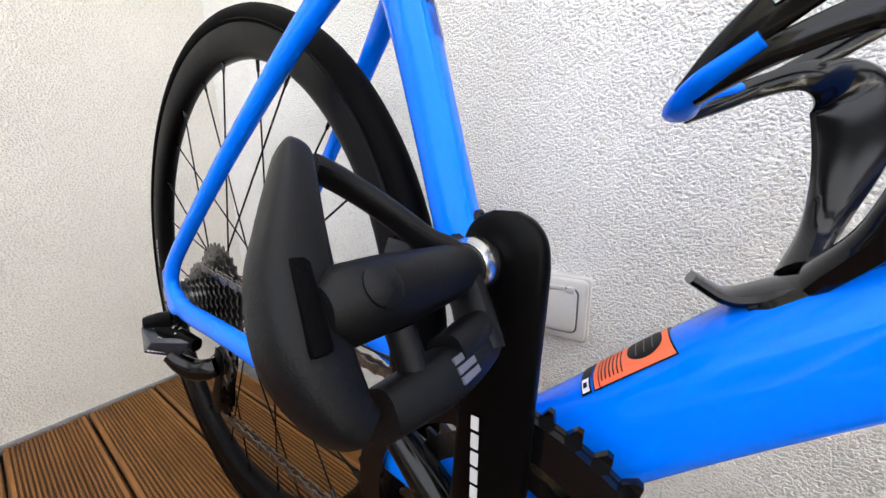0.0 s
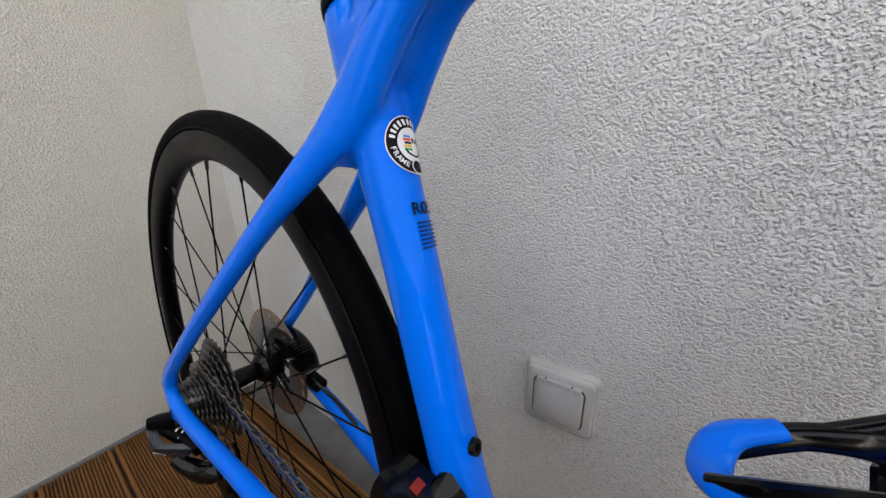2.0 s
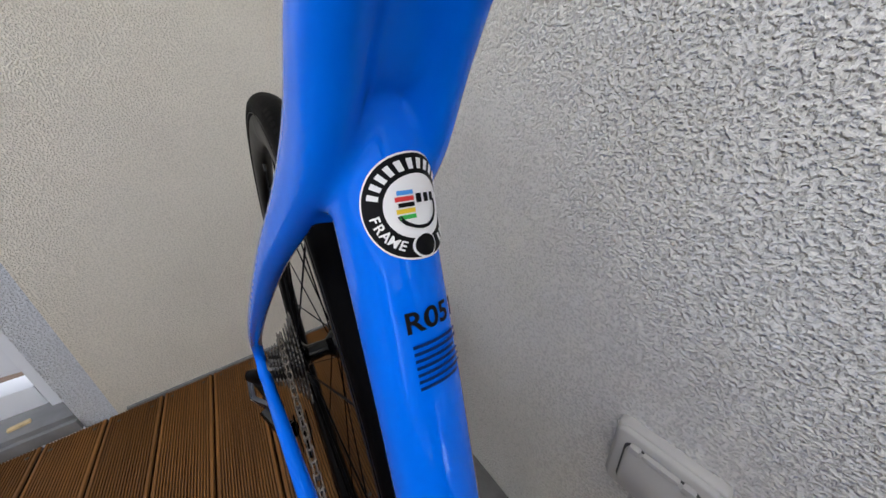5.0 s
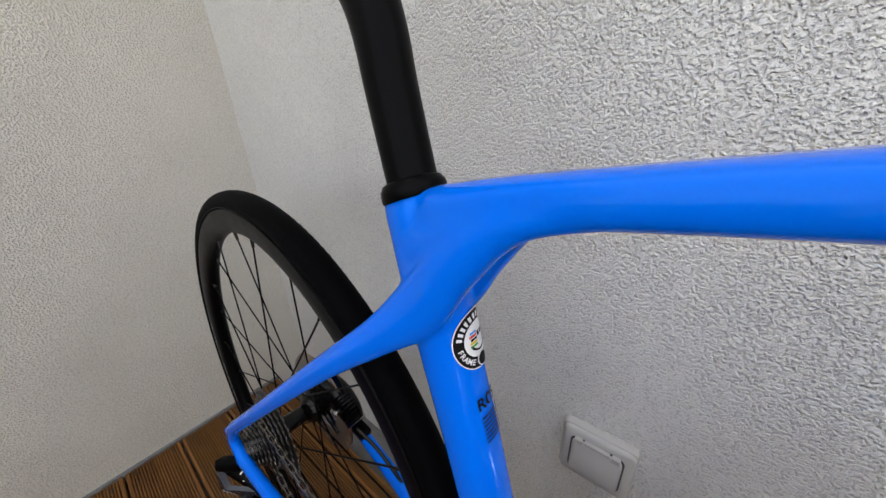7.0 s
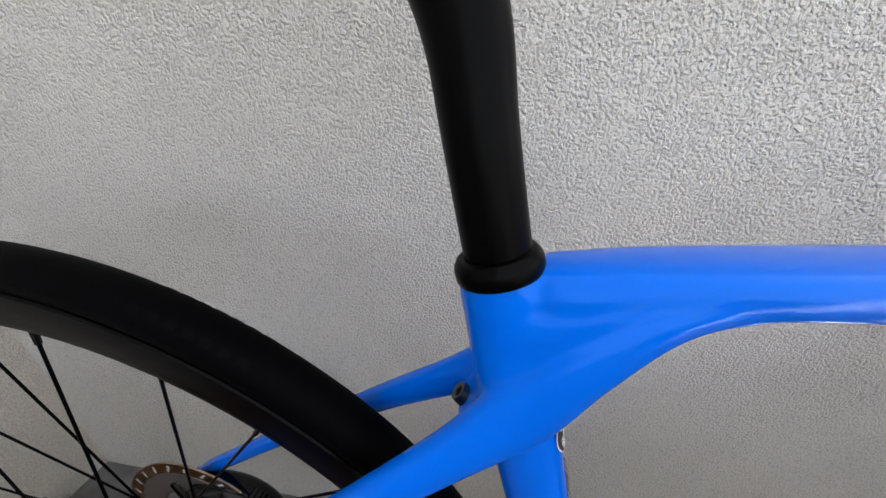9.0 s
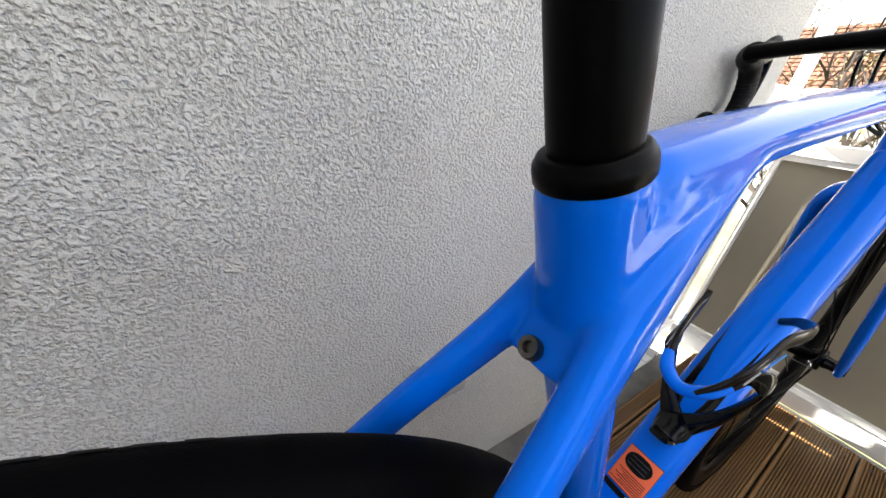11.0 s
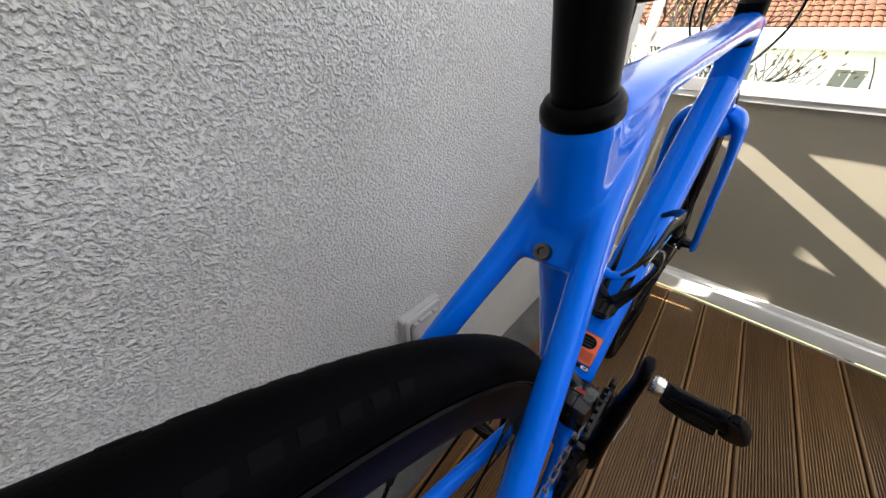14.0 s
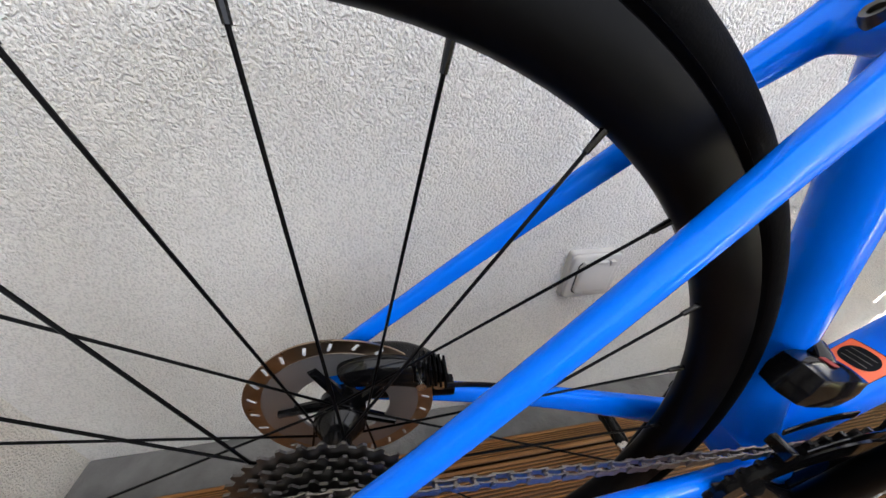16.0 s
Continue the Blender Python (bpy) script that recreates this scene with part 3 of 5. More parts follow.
for sgn in (-1, 1):
    sweep_into(body, [
        (0.380, sgn * 0.008, 0.7140, 0.006, 0.007), (0.340, sgn * 0.0115, 0.7035, 0.0085, 0.0085), (0.313, sgn * 0.0145, 0.6790, 0.0130, 0.0095), (0.292, sgn * 0.0175, 0.6510, 0.0160, 0.0090), (0.265, sgn * 0.0238, 0.6255, 0.0122, 0.0080),
        (0.215, sgn * 0.035, 0.583, 0.0094, 0.0076), (0.14, sgn * 0.0490, 0.515, 0.0083, 0.0073), (0.07, sgn * 0.0595, 0.451, 0.0081, 0.0071), (0.012, sgn * 0.0660, 0.398, 0.0087, 0.0069), (-0.008, sgn * 0.0675, 0.371, 0.0115, 0.0068)], n=20, power=2.2)
    sweep_into(body, [
        (-0.009, sgn * 0.0675, 0.382, 0.0110, 0.0068), (-0.003, sgn * 0.0675, 0.352, 0.0155, 0.0066), (0.03, sgn * 0.0650, 0.337, 0.0125, 0.0072), (0.10, sgn * 0.0590, 0.330, 0.0118, 0.0078),
        (0.20, sgn * 0.0495, 0.317, 0.0130, 0.0085), (0.30, sgn * 0.0385, 0.298, 0.0168, 0.0088), (0.365, sgn * 0.0300, 0.284, 0.020, 0.010), (0.40, sgn * 0.024, 0.276, 0.020, 0.012)], n=20, power=2.3)
    lathe_into(body, [(0.0, sgn * 0.0605), (0.0145, sgn * 0.0605), (0.0150, sgn * 0.0620), (0.0150, sgn * 0.0725), (0.0135, sgn * 0.0740), (0.0, sgn * 0.0740)], 24, Matrix.Translation(AX), False)
bmesh.ops.remove_doubles(body, verts=body.verts[:], dist=0.00001)
fb = part("frame_body", body, BLUE, fr)
rm = fb.modifiers.new("blend", "REMESH")
rm.mode, rm.voxel_size, rm.use_smooth_shade = "VOXEL", 0.0017, True
sm = fb.modifiers.new("fillet", "SMOOTH")
sm.factor, sm.iterations = 0.5, 14
part("yoke_bolt", lathe([(0.0, -0.001), (0.0022, -0.001), (0.0026, 0.0015), (0.0046, 0.0020), (0.0052, 0.0), (0.0052, -0.006)], 20,
                        Matrix.Translation((0.2672, 0.002, 0.6348)) @ pose(0, 0, 0, 38, 0, 90), False), DARKSTEEL, fr, "threaded steel insert")
for bx, bz in ((0.3625, 0.457), (0.3785, 0.400)):
    part("boss_bolt", lathe([(0.0, 0.004), (0.0022, 0.004), (0.0026, 0.006), (0.0048, 0.006), (0.0052, 0.003), (0.0052, -0.006)], 20,
                            Matrix.Translation((bx + 0.001, 0, bz + 0.0005)) @ pose(0, 0, 0, 17, 0, -90), False), GLOSS, fr, "black bottle cage bolt")

# seat clamp, seatpost and saddle
part("seat_clamp", lathe([(0.0130, 0.0056), (0.0152, 0.0056), (0.0163, 0.0049), (0.0168, 0.0036), (0.0177, 0.0026), (0.0181, 0.0004), (0.0181, -0.0032), (0.0176, -0.0040), (0.0130, -0.0040)], 40,
                         Matrix.Translation((0.2755, 0, 0.7085)) @ pose(0, 0, 0, 0, -19, 0) @ pose(0, 0, 0, 90, 0, 0)), BLACK, bike, "black rubber seat clamp collar")
part("seatpost", sweep([
    (0.2835, 0, 0.684, 0.0136, 0.0138), (0.2740, 0, 0.715, 0.0136, 0.0138), (0.2622, 0, 0.757, 0.0136, 0.0137), (0.2555, 0, 0.783, 0.0142, 0.0135), (0.2465, 0, 0.804, 0.0152, 0.0132),
    (0.2330, 0, 0.8215, 0.0160, 0.0132), (0.2110, 0, 0.8345, 0.0120, 0.0135), (0.186, 0, 0.8400, 0.0085, 0.0140), (0.165, 0, 0.8420, 0.0060, 0.0150)], n=28), BLACK, bike, "matt black carbon seatpost with setback")
sad = empty("saddle", parent=bike)
for sgn in (-1, 1):
    part("rail", sweep([(0.10, sgn * 0.024, 0.872, 0.0035, 0.0035), (0.14, sgn * 0.022, 0.852, 0.0035, 0.0035), (0.20, sgn * 0.0215, 0.846, 0.0035, 0.0035), (0.26, sgn * 0.020, 0.850, 0.0035, 0.0035), (0.30, sgn * 0.012, 0.872, 0.0035, 0.0035)], n=8), BLACK, sad)
part("rail_clamp", boxbm((0.036, 0.052, 0.014), (0.196, 0, 0.847), 0.004), BLACK, sad)
part("shell", sweep([(0.055, 0, 0.893, 0.010, 0.060), (0.09, 0, 0.890, 0.014, 0.070), (0.14, 0, 0.886, 0.015, 0.056), (0.20, 0, 0.884, 0.014, 0.030), (0.27, 0, 0.884, 0.013, 0.021), (0.32, 0, 0.880, 0.009, 0.016)], n=20), BLACK, sad)


# ---- wheels
def spoke_ends(i, hub_y, hub_r, rim_r, a0, n=24):
    side = -1 if i % 2 else 1
    w = radians(a0 + 360 / n * i)
    lead = 1 if (i // 2) % 2 else -1
    h = w + lead * radians(74)
    return (Vector((rim_r * math.cos(w), side * 0.002, rim_r * math.sin(w))),
            Vector((hub_r * math.cos(h), hub_y[0 if side < 0 else 1], hub_r * math.sin(h))))


def wheel(name, centre, a0, hub_y, label):
    root = empty(name, Matrix.Translation(centre), bike)
    root["label"] = label
    prof = [(0.3135 + 0.0125 + 0.0127 * math.cos(w), 0.0142 * math.sin(w)) for w in (2 * math.pi * j / 22 for j in range(22))]
    part("tyre", lathe(prof, 128), RUBBER, root, "plain black road tyre")
    bm = bmesh.new()
    for sgn in (-1, 1):
        lathe_into(bm, [(0.3195, sgn * 0.0138), (0.3200, sgn * 0.0144), (0.3205, sgn * 0.0138)], 128)
    part("tread_edge", bm, BLACK, root)
    part("rim", lathe([(0.3175, -0.0118), (0.3165, -0.0128), (0.311, -0.0131), (0.300, -0.0122), (0.2925, -0.0098), (0.2880, -0.0060), (0.2865, 0.0),
                       (0.2880, 0.0060), (0.2925, 0.0098), (0.300, 0.0122), (0.311, 0.0131), (0.3165, 0.0128), (0.3175, 0.0118)], 128), RIM, root, "black aluminium rim")
    for i in range(24):
        a, b = spoke_ends(i, hub_y, 0.021, 0.2885, a0)
        d = (b - a).normalized()
        sp = part("spoke", rod(a, b, 0.00105, None, 6), BLACK, root)
        part("nipple", rod(a - d * 0.001, a + d * 0.013, 0.0022, 0.0017, 8), GLOSS, sp)
    # white and grey lettering on the rim's drive side, kept as bars
    return root


rear = wheel("rear_wheel", AX, 73.2, (-0.020, 0.030), "black disc-brake rear wheel with thin black spokes")
front = wheel("front_wheel", FX, 52.0, (-0.034, 0.024), "black disc-brake front wheel with thin black spokes")
part("hub", lathe([(0.0, -0.064), (0.009, -0.064), (0.009, -0.058), (0.0165, -0.058), (0.0165, -0.024), (0.0235, -0.022), (0.0235, -0.017), (0.013, -0.010), (0.012, 0.016), (0.0215, 0.026), (0.0225, 0.033), (0.0165, 0.037), (0.016, 0.044),
                   (0.011, 0.048), (0.011, 0.064), (0.0, 0.064)], 40, None, False), GLOSS, rear, "glossy black rear hub")
part("hub", lathe([(0.0, -0.050), (0.010, -0.050), (0.012, -0.040), (0.020, -0.038), (0.020, -0.031), (0.011, -0.024), (0.011, 0.014), (0.020, 0.022), (0.020, 0.030), (0.015, 0.034), (0.010, 0.050), (0.0, 0.050)], 32, None, False), GLOSS, front, "glossy black front hub")


def rim_marks(root, spans, r, h, y, material):
    for a, b in spans:
        bm = bmesh.new()
        n = max(2, int((b - a) / 1.0))
        V = []
        for j in range(n + 1):
            w = radians(a + (b - a) * j / n)
            V.append([bm.verts.new((q * math.cos(w), y + (0.0006 if q > r else 0.0), q * math.sin(w))) for q in (r - h / 2, r + h / 2)])
        for p, q in zip(V, V[1:]):
            bm.faces.new((p[0], p[1], q[1], q[0]))
        part("rim_mark", bm, material, root)


rim_marks(rear, [(171.5, 172.6), (172.9, 174.2), (175.0, 176.0), (176.3, 177.6), (177.9, 178.6), (178.9, 179.9), (180.2, 181.2)], 0.3065, 0.007, -0.0133, WHITEINK)
rim_marks(rear, [(189, 194), (195, 200), (201, 206)], 0.303, 0.014, -0.0133, GREYM)


def tyre_marks(root, spans, side, material):
    """Low raised bars along the sidewall, following its round section."""
    for a, b in spans:
        bm = bmesh.new()
        n = max(2, int((b - a) / 0.8))
        V = []
        for j in range(n + 1):
            w = radians(a + (b - a) * j / n)
            row = []
            for q in (0.62, 0.78, 0.94):
                r = 0.326 + 0.0129 * math.cos(q)
                row.append(bm.verts.new((r * math.cos(w), side * 0.0144 * math.sin(q), r * math.sin(w))))
            V.append(row)
        for u, v in zip(V, V[1:]):
            for k in (0, 1):
                bm.faces.new((u[k], u[k + 1], v[k + 1], v[k]))
        part("sidewall_mark", bm, material, root)


for side in (-1, 1):
    tyre_marks(rear, [(62 + i * 1.7, 63.1 + i * 1.7) for i in range(7)] + [(150 + i * 1.7, 151.1 + i * 1.7) for i in range(6)], side, MOULDED)


def rotor(root, y, r, name="brake_rotor"):
    bm = bmesh.new()
    n = 96
    pts = [((r - 0.0012 * (0.5 + 0.5 * math.sin(j * 6 * 2 * math.pi / n))) * math.cos(2 * math.pi * j / n), (r - 0.0012 * (0.5 + 0.5 * math.sin(j * 6 * 2 * math.pi / n))) * math.sin(2 * math.pi * j / n)) for j in range(n)]
    ringplate_into(bm, pts, r - 0.0155, y - 0.0009, y + 0.0009)
    rt = part(name, bm, BRONZE, root, "heat-tinted steel brake rotor with slots")
    bm = bmesh.new()
    fins = [((r - 0.0145) * math.cos(2 * math.pi * j / 72), (r - 0.0145) * math.sin(2 * math.pi * j / 72)) for j in range(72)]
    ringplate_into(bm, fins, r - 0.041, y - 0.0013, y + 0.0013)
    part("cooling_fin", bm, ALLOY, rt, "pale alloy cooling fin ring")
    bm = bmesh.new()
    for i in range(5):
        w = 2 * math.pi * i / 5 + 0.3
        rod_into(bm, (0.014 * math.cos(w), y - 0.001, 0.014 * math.sin(w)), ((r - 0.028) * math.cos(w + 0.35), y - 0.001, (r - 0.028) * math.sin(w + 0.35)), 0.0055, 0.0042, 8)
    lathe_into(bm, [(0.010, y - 0.004), (0.021, y - 0.004), (0.021, y + 0.003), (0.010, y + 0.003)], 32)
    part("spider", bm, GLOSS, rt, "black rotor spider")
    for i in range(24):
        w = 2 * math.pi * i / 24
        m = Matrix.Translation(((r - 0.0075) * math.cos(w), y, (r - 0.0075) * math.sin(w))) @ Matrix.Rotation(-w + 0.5, 4, "Y")
        part("slot", boxbm((0.0085, 0.0024, 0.0030), (0, 0, 0), 0.001, m), SILVERINK, rt)
    return rt


rotor(rear, 0.047, 0.0830)
rotor(front, 0.040, 0.0805)

# cassette of eleven sprockets
cas = empty("cassette", Matrix.Translation(AX), bike)
cas["label"] = "steel eleven-speed cassette"
for i, teeth in enumerate((11, 12, 13, 14, 16, 18, 20, 22, 25, 28, 32)):
    ro = teeth * 0.0127 / (2 * math.pi) + 0.0025
    y = -0.0585 + i * 0.00365
    bm = bmesh.new()
    ringplate_into(bm, toothed(teeth, ro, 0.0045), max(ro - 0.017, 0.0165), y - 0.0008, y + 0.0008)
    part("sprocket", bm, DARKSTEEL, cas)
part("lockring", lathe([(0.0125, -0.0625), (0.0155, -0.0625), (0.0155, -0.0595), (0.0125, -0.0595)], 24), DARKSTEEL, cas)
part("carrier", lathe([(0.0165, -0.058), (0.019, -0.058), (0.030, -0.0225), (0.0165, -0.0225)], 32), DARKSTEEL, cas)

# chainset
chs = empty("chainset", Matrix.Translation(BB), bike)
chs["label"] = "black double chainset"
bm = bmesh.new()
ringplate_into(bm, toothed(50, 0.1045, 0.0060), 0.082, -0.0475, -0.0440)
part("outer_chainring", bm, GLOSS, chs)
bm = bmesh.new()
ringplate_into(bm, [(0.098 * math.cos(2 * math.pi * j / 60), 0.098 * math.sin(2 * math.pi * j / 60)) for j in range(60)], 0.079, -0.0520, -0.0476)
part("ring_face", bm, GLOSS, chs)
bm = bmesh.new()
ringplate_into(bm, toothed(34, 0.0715, 0.0055), 0.052, -0.0400, -0.0375)
part("inner_chainring", bm, DARKSTEEL, chs)
bm = bmesh.new()
for w in (45, 135, 225, 315):
    c, s = math.cos(radians(w + 8)), math.sin(radians(w + 8))
    rod_into(bm, (0.012 * c, -0.050, 0.012 * s), (0.086 * c, -0.049, 0.086 * s), 0.013, 0.0095, 12)
part("spider", bm, GLOSS, chs)
UP = Vector((0.007, 0, 0.173))
part("crank_arm", sweep([(-0.0006, -0.058, -0.016, 0.015, 0.011), (0, -0.060, 0.0, 0.021, 0.0120), (0.003, -0.062, 0.05, 0.0180, 0.0105), (0.0065, -0.0655, 0.11, 0.0168, 0.0085), (0.0080, -0.0690, 0.160, 0.0180, 0.0068), (0.0084, -0.0695, 0.174, 0.0176, 0.0066), (0.0086, -0.0695, 0.182, 0.0155, 0.0062), (0.0088, -0.0695, 0.1875, 0.0110, 0.0055), (0.0089, -0.0695, 0.1905, 0.0050, 0.0040)], n=24, power=2.6), BLACK, chs, "satin black crank arm with grey lettering")
part("crank_arm", sweep([(0.0006, 0.058, 0.016, 0.015, 0.011), (0, 0.060, 0.0, 0.020, 0.0115), (-0.003, 0.064, -0.06, 0.0155, 0.0095), (-0.0068, 0.0690, -0.166, 0.0140, 0.0085), (-0.0077, 0.0690, -0.186, 0.010, 0.007)], n=20, power=2.6), BLACK, chs)
part("axle", rod((0, -0.072, 0), (0, 0.072, 0), 0.0125, None, 24), GLOSS, chs)


def pedal(at, outward, tilt, label):
    """Long axis u (nose up), v along the axle outwards, w across."""
    u = Vector((math.sin(radians(tilt)), 0, math.cos(radians(tilt))))
    v = Vector((0, outward, 0))
    w = u.cross(v)
    m = Matrix((u, v, w)).transposed().to_4x4() @ Matrix.Scale(0.93, 4)
    m.translation = at
    root = empty("pedal", m, bike)
    root["label"] = label
    part("axle", lathe([(0.0, 0.0), (0.0098, 0.0), (0.0108, 0.003), (0.0108, 0.009), (0.0092, 0.012), (0.0, 0.012)], 28, None, False), STEEL, root, "polished steel pedal axle")
    part("barrel", lathe([(0.0, 0.0115), (0.0084, 0.0115), (0.0092, 0.015), (0.0096, 0.030), (0.0100, 0.054), (0.0094, 0.068), (0.006, 0.072), (0.0, 0.0725)], 28, None, False), NYLON, root)
    cheek = part("outer_cheek", sweep([(-0.0250, 0.0690, -0.005, 0.0050, 0.0042), (-0.0190, 0.0722, -0.005, 0.0068, 0.0058), (-0.006, 0.0742, -0.005, 0.0082, 0.0080), (0.009, 0.0724, -0.004, 0.0082, 0.0082), (0.021, 0.0690, -0.003, 0.0076, 0.0066), (0.034, 0.0645, -0.002, 0.0064, 0.0050), (0.042, 0.0615, -0.002, 0.0052, 0.0040), (0.0455, 0.0605, -0.002, 0.0035, 0.0025)], n=20, side=(0, 1, 0), power=3.4), NYLON, root)
    # solid near-black block drawn for the shade inside the slot
    part("slot", boxbm((0.020, 0.0046, 0.0030), (0.0015, 0.0748, 0.0030), 0.0014, pose(0, 0, 0, 0, 0, -6)), RUBBER, cheek, "long dark slot in the cheek")
    part("end_cap", lathe([(0.0, 0.0), (0.0050, 0.0), (0.0054, 0.0016), (0.0035, 0.0030), (0.0, 0.0034)], 18, pose(0.000, 0.0610, 0.0084, 90), False), NYLON, root)
    part("rear_plate", sweep([(-0.0190, 0.018, 0.000, 0.0060, 0.0045), (-0.0205, 0.030, 0.000, 0.0075, 0.0050), (-0.0215, 0.040, -0.001, 0.0070, 0.0050)], n=14, side=(1, 0, 0), power=3.0), NYLON, root)
    part("nose_loop", sweep([(0.040, 0.063, -0.004, 0.0052, 0.0034), (0.0405, 0.054, -0.004, 0.0046, 0.0034), (0.0350, 0.044, -0.004, 0.0044, 0.0034), (0.025, 0.0335, -0.003, 0.0046, 0.0036), (0.013, 0.0235, -0.002, 0.0055, 0.0036), (0.004, 0.0175, 0, 0.0075, 0.0042), (-0.012, 0.0185, 0, 0.0075, 0.0046), (-0.028, 0.023, -0.001, 0.0075, 0.006)], n=12, side=(0, 1, 0), power=2.4), NYLON, root)
    tail = part("tail", sweep([(-0.0235, 0.016, -0.003, 0.0080, 0.0060), (-0.0258, 0.026, -0.004, 0.0095, 0.0074), (-0.0265, 0.045, -0.005, 0.0095, 0.0074), (-0.0250, 0.064, -0.006, 0.0075, 0.0060)], n=14, side=(1, 0, 0), power=2.8), NYLON, root)
    for q in (-1, 0, 1):
        part("tail_mark", boxbm((0.0018, 0.0085, 0.0008), (-0.0262 - q * 0.0026, 0.0405, 0.0046 + 0.0001 * q)), GREYM, tail)
    for q in (0.052,):
        part("spring_link", rod((-0.010, q, -0.001), (-0.030, q, -0.003), 0.0042, None, 10), NYLON, root)
    return root


pedal(BB + UP + Vector((-0.005, -0.0775, -0.002)), -1, -33, "black composite clipless pedal, nose up")
pedal(BB - UP + Vector((0, 0.0770, 0)), 1, -36, "black composite clipless pedal")


# chain: links round chainring, sprocket and jockey wheels
def arc(c, r, a, b, y, n):
    return [Vector((c[0] + r * math.cos(radians(a + (b - a) * i / n)), y, c[2] + r * math.sin(radians(a + (b - a) * i / n)))) for i in range(n + 1)]


J1, J2 = Vector((0.054, 0, 0.273)), Vector((0.036, 0, 0.214))
cog_y = -0.040
loop = arc(BB, 0.0690, 84, -92, -0.0388, 12)
loop += arc(J2, 0.019, -80, -200, cog_y, 5)
loop += arc(J1, 0.019, -40, 60, cog_y, 4)
loop += arc(AX, 0.0405, -60, -265, cog_y, 10)
loop.append(loop[0].copy())
seg = 0.0127
dense = []
for a, b in zip(loop, loop[1:]):
    k = max(1, int((b - a).length / 0.001))
    dense += [a.lerp(b, j / k) for j in range(k)]
links = [dense[0]]
for p in dense[1:]:
    if (p - links[-1]).length >= seg:
        links.append(p)
bm = bmesh.new()
for i, (a, b) in enumerate(zip(links, links[1:])):
    d = (b - a).normalized()
    s = Vector((0, 1, 0)) - d * d.y
    s.normalize()
    u = d.cross(s)
    rot3 = Matrix((d, s, u)).transposed().to_4x4()
    half = 0.0026 if i % 2 else 0.0016
    for q in (-1, 1):
        mm = Matrix.Translation((a + b) / 2 + s * (q * half)) @ rot3
        V = [bm.verts.new(mm @ Vector((x, yy, z))) for yy in (-0.0005, 0.0005) for x, z in
             ((-0.0092, -0.0016), (-0.0078, -0.0040), (-0.0050, -0.0040), (0.0, -0.0027), (0.0050, -0.0040), (0.0078, -0.0040), (0.0092, -0.0016), (0.0092, 0.0016), (0.0078, 0.0040), (0.0050, 0.0040), (0.0, 0.0027), (-0.0050, 0.0040), (-0.0078, 0.0040), (-0.0092, 0.0016))]
        n = len(V) // 2
        for j in range(n):
            bm.faces.new((V[j], V[(j + 1) % n], V[n + (j + 1) % n], V[n + j]))
        bm.faces.new(V[:n])
        bm.faces.new(V[n:][::-1])
    rod_into(bm, a - s * 0.0033, a + s * 0.0033, 0.0017, None, 6)
part("chain", bm, CHAINM, bike, "oiled dark steel chain")

# rear derailleur
rd = empty("rear_derailleur", parent=bike)
rd["label"] = "black and grey rear derailleur"
part("hanger", sweep([(-0.004, -0.069, 0.340, 0.010, 0.004), (-0.006, -0.0675, 0.318, 0.008, 0.004), (-0.006, -0.0680, 0.306, 0.007, 0.004)], n=12), BLACK, rd)
part("pivot_bolt", rod((-0.006, -0.060, 0.318), (-0.006, -0.0725, 0.318), 0.0085, 0.0075, 20), GLOSS, rd)
part("knuckle", sweep([(-0.002, -0.0690, 0.323, 0.0095, 0.006), (-0.016, -0.0770, 0.3205, 0.0095, 0.008), (-0.029, -0.0850, 0.3170, 0.0085, 0.008)], n=16, power=2.8), BLACK, rd)
part("pivot_cap", rod((-0.030, -0.0820, 0.3160), (-0.0335, -0.0905, 0.3155), 0.0082, 0.0074, 20), BLACK, rd, "black round pivot cap")


def outer_link():
    """Folded link face: two flat facets meeting at a ridge, closed behind."""
    bm = bmesh.new()
    out = [(-0.0375, -0.0930, 0.3105), (-0.0023, -0.0925, 0.3005), (0.0345, -0.0665, 0.3005), (0.0160, -0.0757, 0.2810), (-0.0250, -0.0955, 0.2820)]
    V = [bm.verts.new(c) for c in out]
    W = [bm.verts.new((x + 0.003, y + 0.0075, z + 0.004)) for x, y, z in out]
    bm.faces.new((V[0], V[1], V[4]))
    bm.faces.new((V[1], V[2], V[3], V[4]))
    bm.faces.new((W[4], W[1], W[0]))
    bm.faces.new((W[4], W[3], W[2], W[1]))
    for a in range(5):
        b = (a + 1) % 5
        bm.faces.new((V[b], V[a], W[a], W[b]))
    bmesh.ops.recalc_face_normals(bm, faces=bm.faces[:])
    bmesh.ops.bevel(bm, geom=bm.edges[:], offset=0.0011, segments=2, profile=0.6, affect="EDGES")
    return bm


